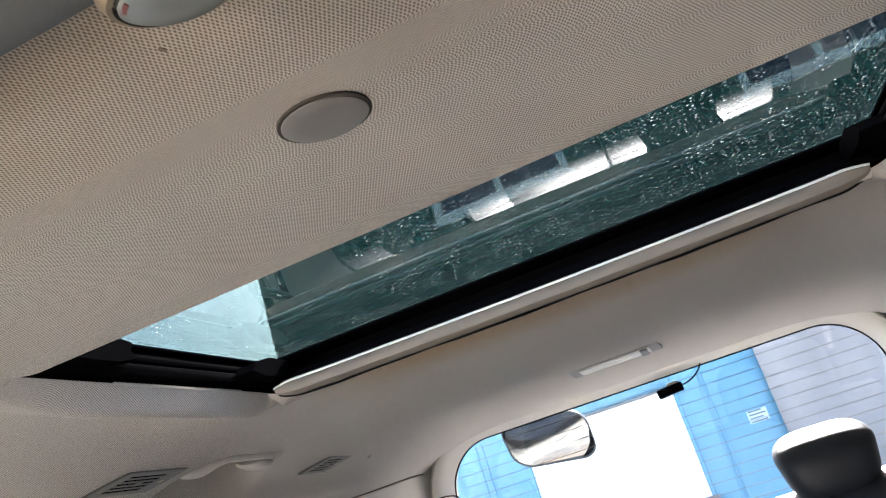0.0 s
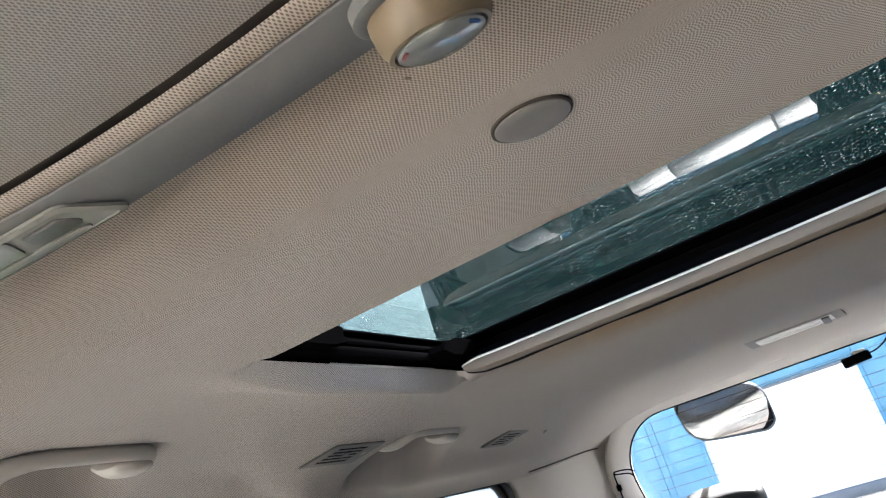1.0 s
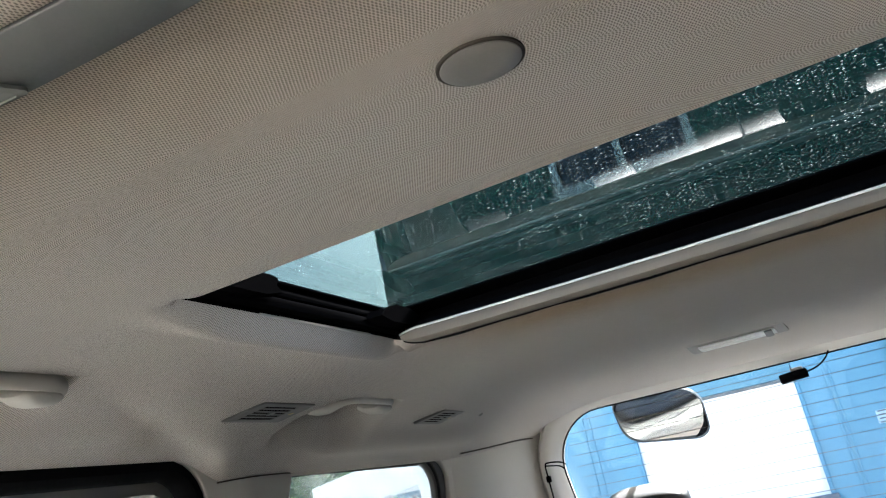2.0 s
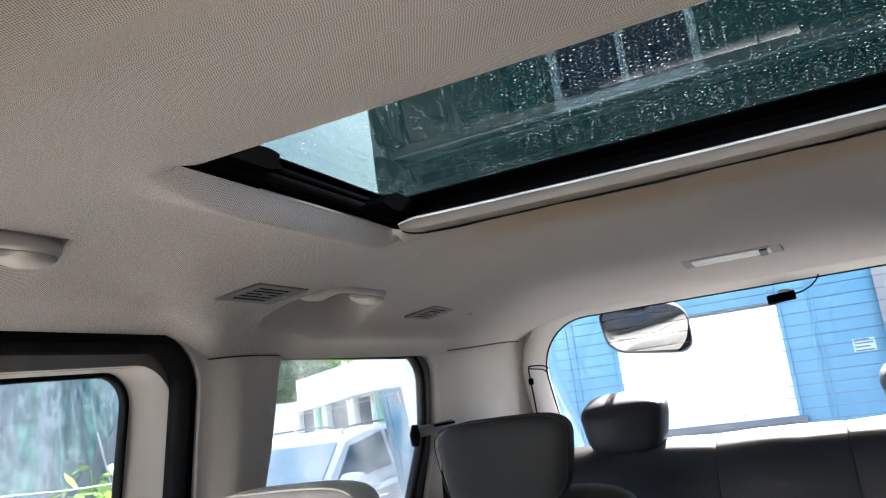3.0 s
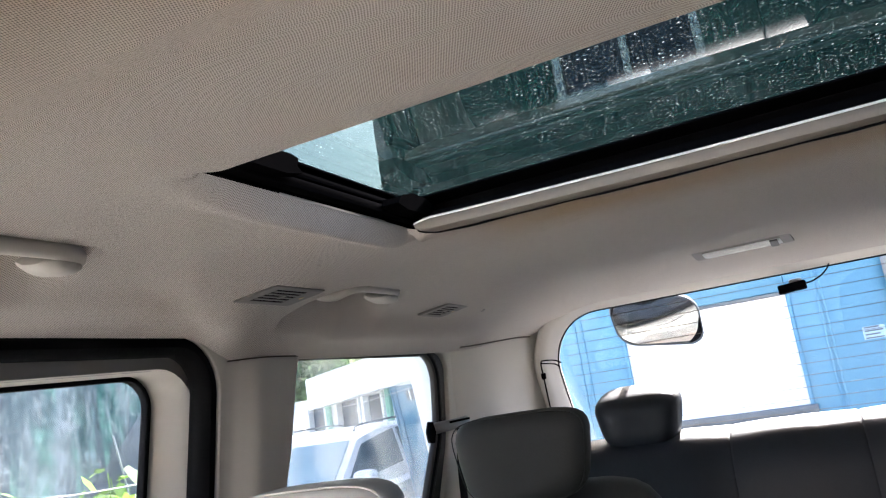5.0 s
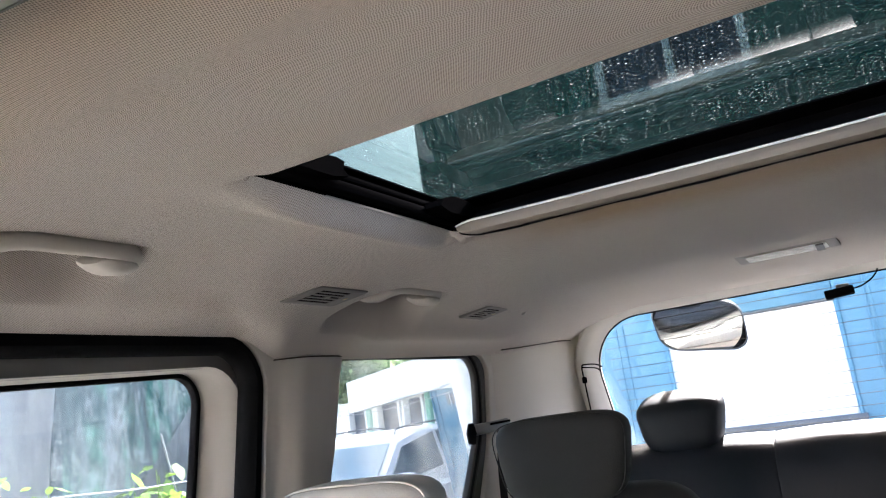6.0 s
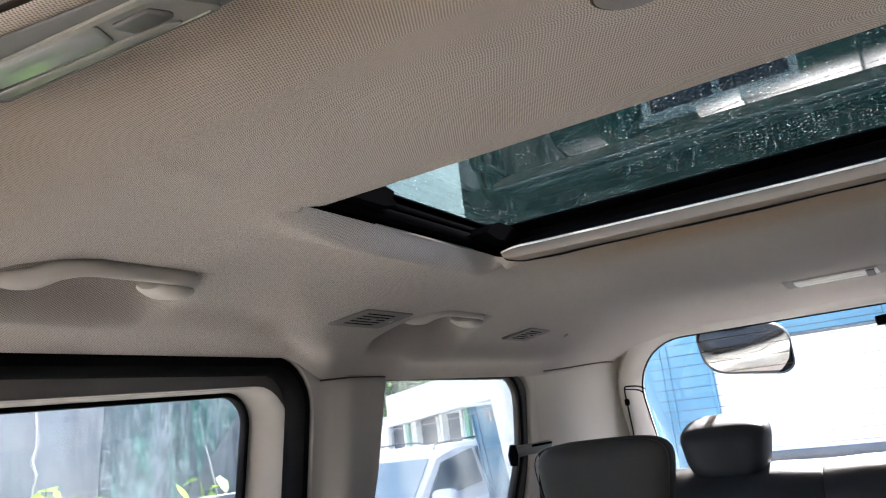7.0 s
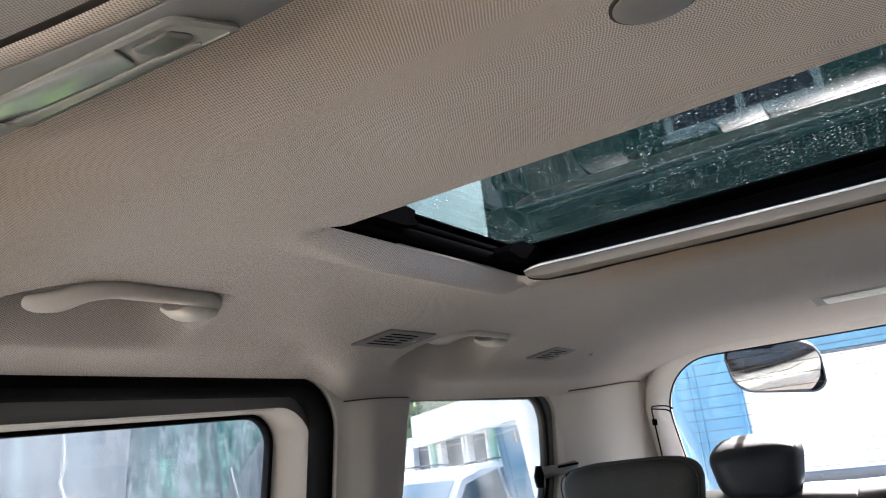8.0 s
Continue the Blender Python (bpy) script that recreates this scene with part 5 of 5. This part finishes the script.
def suv(x, y):
    """A parked car that faces the van; x: its near flank, y: its nose."""
    c = thing("parked_car", "white sport utility car parked behind the van, facing it", "car", at=(x - 0.9, y + 2.2, G))
    m = x - 0.9
    lower, upper = [], []
    for yy, zt, w in ((0.0, 0.62, 0.74), (0.08, 0.80, 0.84), (0.5, 0.92, 0.89), (1.25, 1.04, 0.90), (1.5, 1.10, 0.905), (2.6, 1.15, 0.905), (3.9, 1.17, 0.90), (4.45, 1.10, 0.86), (4.6, 0.9, 0.78)):
        lower.append([(m - w, y + yy, G + 0.91 * 0.30), (m - w - 0.01, y + yy, G + 0.91 * 0.62), (m - w * 0.96, y + yy, G + 0.91 * zt - 0.05), (m - w * 0.86, y + yy, G + 0.91 * zt),
                      (m + w * 0.86, y + yy, G + 0.91 * zt), (m + w * 0.96, y + yy, G + 0.91 * zt - 0.05), (m + w + 0.01, y + yy, G + 0.91 * 0.62), (m + w, y + yy, G + 0.91 * 0.30)])
    shell = loft(lower)
    part("body", shell, CAR_WHITE, c)
    for yy, zt, w in ((1.32, 1.02, 0.83), (2.02, 1.60, 0.70), (2.35, 1.665, 0.69), (3.4, 1.66, 0.69), (4.0, 1.60, 0.68), (4.42, 1.04, 0.79)):
        wb = 0.83
        upper.append([(m - wb, y + yy, G + 0.91 * 1.02), (m - w, y + yy, G + 0.91 * zt - 0.04), (m - w * 0.9, y + yy, G + 0.91 * zt), (m + w * 0.9, y + yy, G + 0.91 * zt), (m + w, y + yy, G + 0.91 * zt - 0.04), (m + wb, y + yy, G + 0.91 * 1.02)])
    part("cabin", loft(upper), CAR_WHITE, c)
    ws = loft([[(m - a, y + yy, G + 0.91 * z), (m + a, y + yy, G + 0.91 * z), (m + a, y + yy - 0.012, G + 0.91 * z + 0.012), (m - a, y + yy - 0.012, G + 0.91 * z + 0.012)] for a, yy, z in ((0.76, 1.355, 1.045), (0.655, 1.965, 1.55))])
    part("windscreen", ws, SKY_GLASS, c, "windscreen with the sky's reflection in its colour")
    for s in (-1, 1):
        for pts in (((1.66, 1.19), (2.04, 1.51), (2.62, 1.60), (2.62, 1.265)), ((2.70, 1.27), (2.70, 1.605), (3.35, 1.62), (3.35, 1.30)), ((3.43, 1.305), (3.43, 1.615), (3.85, 1.58), (4.08, 1.31))):
            side = [[(m + s * (0.835 - 0.135 * (z - 1.02) / 0.58 + d), y + yy, G + 0.91 * z) for yy, z in pts] for d in (-0.004, 0.008)]
            part("side_window", loft(side), CAR_GLASS, c, "dark side window")
        wing = part("door_mirror", cushion(m + s * 1.0 - 0.11, m + s * 1.0 + 0.11, y + 1.54, y + 1.68, G + 0.91 * 1.14, G + 0.91 * 1.31, 0.9, 0, 3.0, 8, 16), CAR_WHITE, c, "white door mirror")
        for yy in (2.16, 3.05):
            part("door_handle", sweep([(m + s * 0.885, y + yy, G + 0.91 * 1.01), (m + s * 0.925, y + yy + 0.04, G + 0.91 * 1.015), (m + s * 0.925, y + yy + 0.18, G + 0.91 * 1.02), (m + s * 0.885, y + yy + 0.22, G + 0.91 * 1.02)], 0.014, None, 8), STEEL, c, "chrome handle")
        part("roof_rail", sweep(smooth_path([(m + s * 0.60, y + 2.15, G + 0.91 * 1.62), (m + s * 0.60, y + 2.3, G + 0.91 * 1.69), (m + s * 0.60, y + 3.6, G + 0.91 * 1.695), (m + s * 0.60, y + 3.85, G + 0.91 * 1.62)], 5), 0.009, None, 8), GREY_BAR, c, "grey roof rail")
        part("headlight", cushion(m + s * 0.68 - 0.15, m + s * 0.68 + 0.15, y - 0.01, y + 0.25, G + 0.91 * 0.66, G + 0.91 * 0.82, 0.9, 0, 3.0, 8, 16), LENS_CLEAR, c, "clear headlight")
        for yy in (0.85, 3.65):
            wheel = part("wheel", sweep([(m + s * 0.70, y + yy, G + 0.91 * 0.34), (m + s * 0.72, y + yy, G + 0.91 * 0.34), (m + s * 0.90, y + yy, G + 0.91 * 0.34), (m + s * 0.92, y + yy, G + 0.91 * 0.34)], [0.30, 0.34, 0.34, 0.30], None, 24), RUBBER, c, "black tyre")
            part("rim", sweep([(m + s * 0.90, y + yy, G + 0.91 * 0.34), (m + s * 0.928, y + yy, G + 0.91 * 0.34)], [0.22, 0.20], None, 16), STEEL, wheel, "alloy rim")
    part("bumper", cushion(m - 0.84, m + 0.84, y - 0.06, y + 0.2, G + 0.91 * 0.30, G + 0.91 * 0.60, 1.0, 0, 4.0, 8, 30), CAR_WHITE, c, "white bumper")
    part("grille", box(m - 0.45, m + 0.45, y - 0.01, y + 0.1, G + 0.91 * 0.62, G + 0.91 * 0.78, 0.02), BLACK, c, "black grille")
    return c


suv(-3.43, 4.28)

# ---- shade net, sticks and plants beside the van ----
net = bmesh.new()
nu, nz = 120, 26
NX = -3.2
knots = [[net.verts.new((NX + 0.22 * (2.9 * u / nu - 0.9) + 0.006 * math.sin(u * 0.31 + 0.06 * k) + 0.002 * math.sin(u * 0.83 + k * 0.30) + 0.0012 * math.sin(u * 1.9 - k * 0.45), 0.9 + 2.9 * u / nu + 0.003 * math.sin(k * 0.5 + u * 0.2), G + 2.4 * k / nz)) for k in range(nz + 1)] for u in range(nu + 1)]
for u in range(nu):
    for k in range(nz):
        net.faces.new((knots[u][k], knots[u + 1][k], knots[u + 1][k + 1], knots[u][k + 1]))
solid("shade_net", net, NET, "grey-blue woven shade net hung in folds, greenish in places", "shade net")


def hung_sheet(left, right, ahead, seed, stuff, label):
    """A creased sheet on the net's line between two edges, each given as y over z."""
    bm, rnd = bmesh.new(), random.Random(seed)
    waves = [(rnd.uniform(4, 22), rnd.uniform(0, 6.28), rnd.uniform(-3, 3), rnd.uniform(0.002, 0.007)) for _ in range(6)]
    rows = []
    for k in range(41):
        z = G + 2.35 * k / 40
        row = []
        for i in range(61):
            y = left(z) + (right(z) - left(z)) * i / 60
            fold = sum(d * math.sin(a * y + b + c * z) for a, b, c, d in waves)
            row.append(bm.verts.new((NX + 0.22 * (y - 1.8) + ahead + fold, y, z)))
        rows.append(row)
    for a, b in zip(rows, rows[1:]):
        for i in range(60):
            bm.faces.new((a[i], a[i + 1], b[i + 1], b[i]))
    return solid("shade_sheet", bm, stuff, label, "sheet", group="sheets on the net")


hung_sheet(lambda z: 0.9, lambda z: 2.62 + 0.02 * math.sin(z * 5), 0.035, 1, SHEET, "pale grey creased plastic sheet hung over the net")
hung_sheet(lambda z: 2.988 + 0.845 * (z - 0.95), lambda z: 3.8 + 0.3 * max(0.0, z - 0.9), 0.045, 2, GAUZE, "grey gauze hung slantwise over the net")
for pts, r in ((((-2.72, 2.12, G), (-2.70, 2.135, 0.6), (-2.71, 2.13, 1.0), (-2.69, 2.138, 1.10), (-2.70, 2.128, 1.16), (-2.69, 2.142, 1.24), (-2.70, 2.12, 1.5)), 0.0048),
               (((-2.7, 3.10, G), (-2.7, 3.06, 0.6), (-2.70, 3.0, 0.90), (-2.70, 2.941, 1.148)), 0.0045)):
    solid("stake", sweep(smooth_path(pts, 5), r, None, 10, up=(0, 1, 0)), WHITE_STICK, "crooked white plastic stake in front of the net", "stake", group="stakes")


def shrub(x, y, top, seed, size, spread=0.16):
    rnd = random.Random(seed)
    s = thing("shrub", "leafy bright green plant in front of the net", "plant", "plants by the net", at=(x, y, G))
    stems, verts, faces = bmesh.new(), [], []
    for k in range(7):
        a = rnd.uniform(0, 6.28)
        tip = Vector((x + 0.22 * math.cos(a), y + spread * math.sin(a), top - rnd.uniform(0.0, 0.22)))
        sweep([(x, y, G), ((x + tip.x) / 2, (y + tip.y) / 2, (G + top) / 2), tip], [0.008, 0.005, 0.0025], None, 5, up=(0, 1, 0), bm=stems)
        for _ in range(64):
            f = rnd.uniform(0.35, 1.0)
            p = Vector((x, y, G)).lerp(tip, f) + Vector((rnd.gauss(0, 0.05), rnd.gauss(0, 0.05), rnd.gauss(0, 0.025)))
            u = Vector((rnd.gauss(0, 1), rnd.gauss(0, 1), rnd.gauss(0, 0.5))).normalized()
            v = u.cross(Vector((0, 0, 1))).normalized() + Vector((0, 0, rnd.gauss(0, 0.3)))
            l = size * rnd.uniform(0.45, 1.05)
            n = len(verts)
            verts += [p, p + u * l * 0.30 + v * l * 0.46, p + u * l * 0.75 + v * l * 0.34, p + u * l - Vector((0, 0, l * 0.15)), p + u * l * 0.75 - v * l * 0.34, p + u * l * 0.30 - v * l * 0.46]
            faces.append((n, n + 1, n + 2, n + 3, n + 4, n + 5))
    part("stems", stems, LEAF, s)
    me = bpy.data.meshes.new("leaves")
    me.from_pydata(verts, [], faces)
    part("leaves", me, LEAF, s, "broad light green leaves")
    return s


shrub(-2.55, 2.03, 1.07, 3, 0.085)
shrub(-2.6, 2.19, 1.01, 4, 0.075, 0.12)
shrub(-2.6, 2.90, 1.03, 5, 0.075, 0.12)
shrub(-2.6, 1.6, 0.98, 6, 0.085)
shrub(-2.62, 2.74, 0.94, 8, 0.07, 0.1)
shrub(-2.58, 3.02, 0.98, 9, 0.07, 0.12)
line = smooth_path([(-2.45, 1.4, 1.00), (-2.45, 2.238, 0.965), (-2.45, 2.662, 0.94), (-2.45, 3.4, 0.93)], 6)
solid("cord", sweep(line, 0.0026, None, 5), WHITE_STICK, "thin white cord stretched in front of the net", "cord")
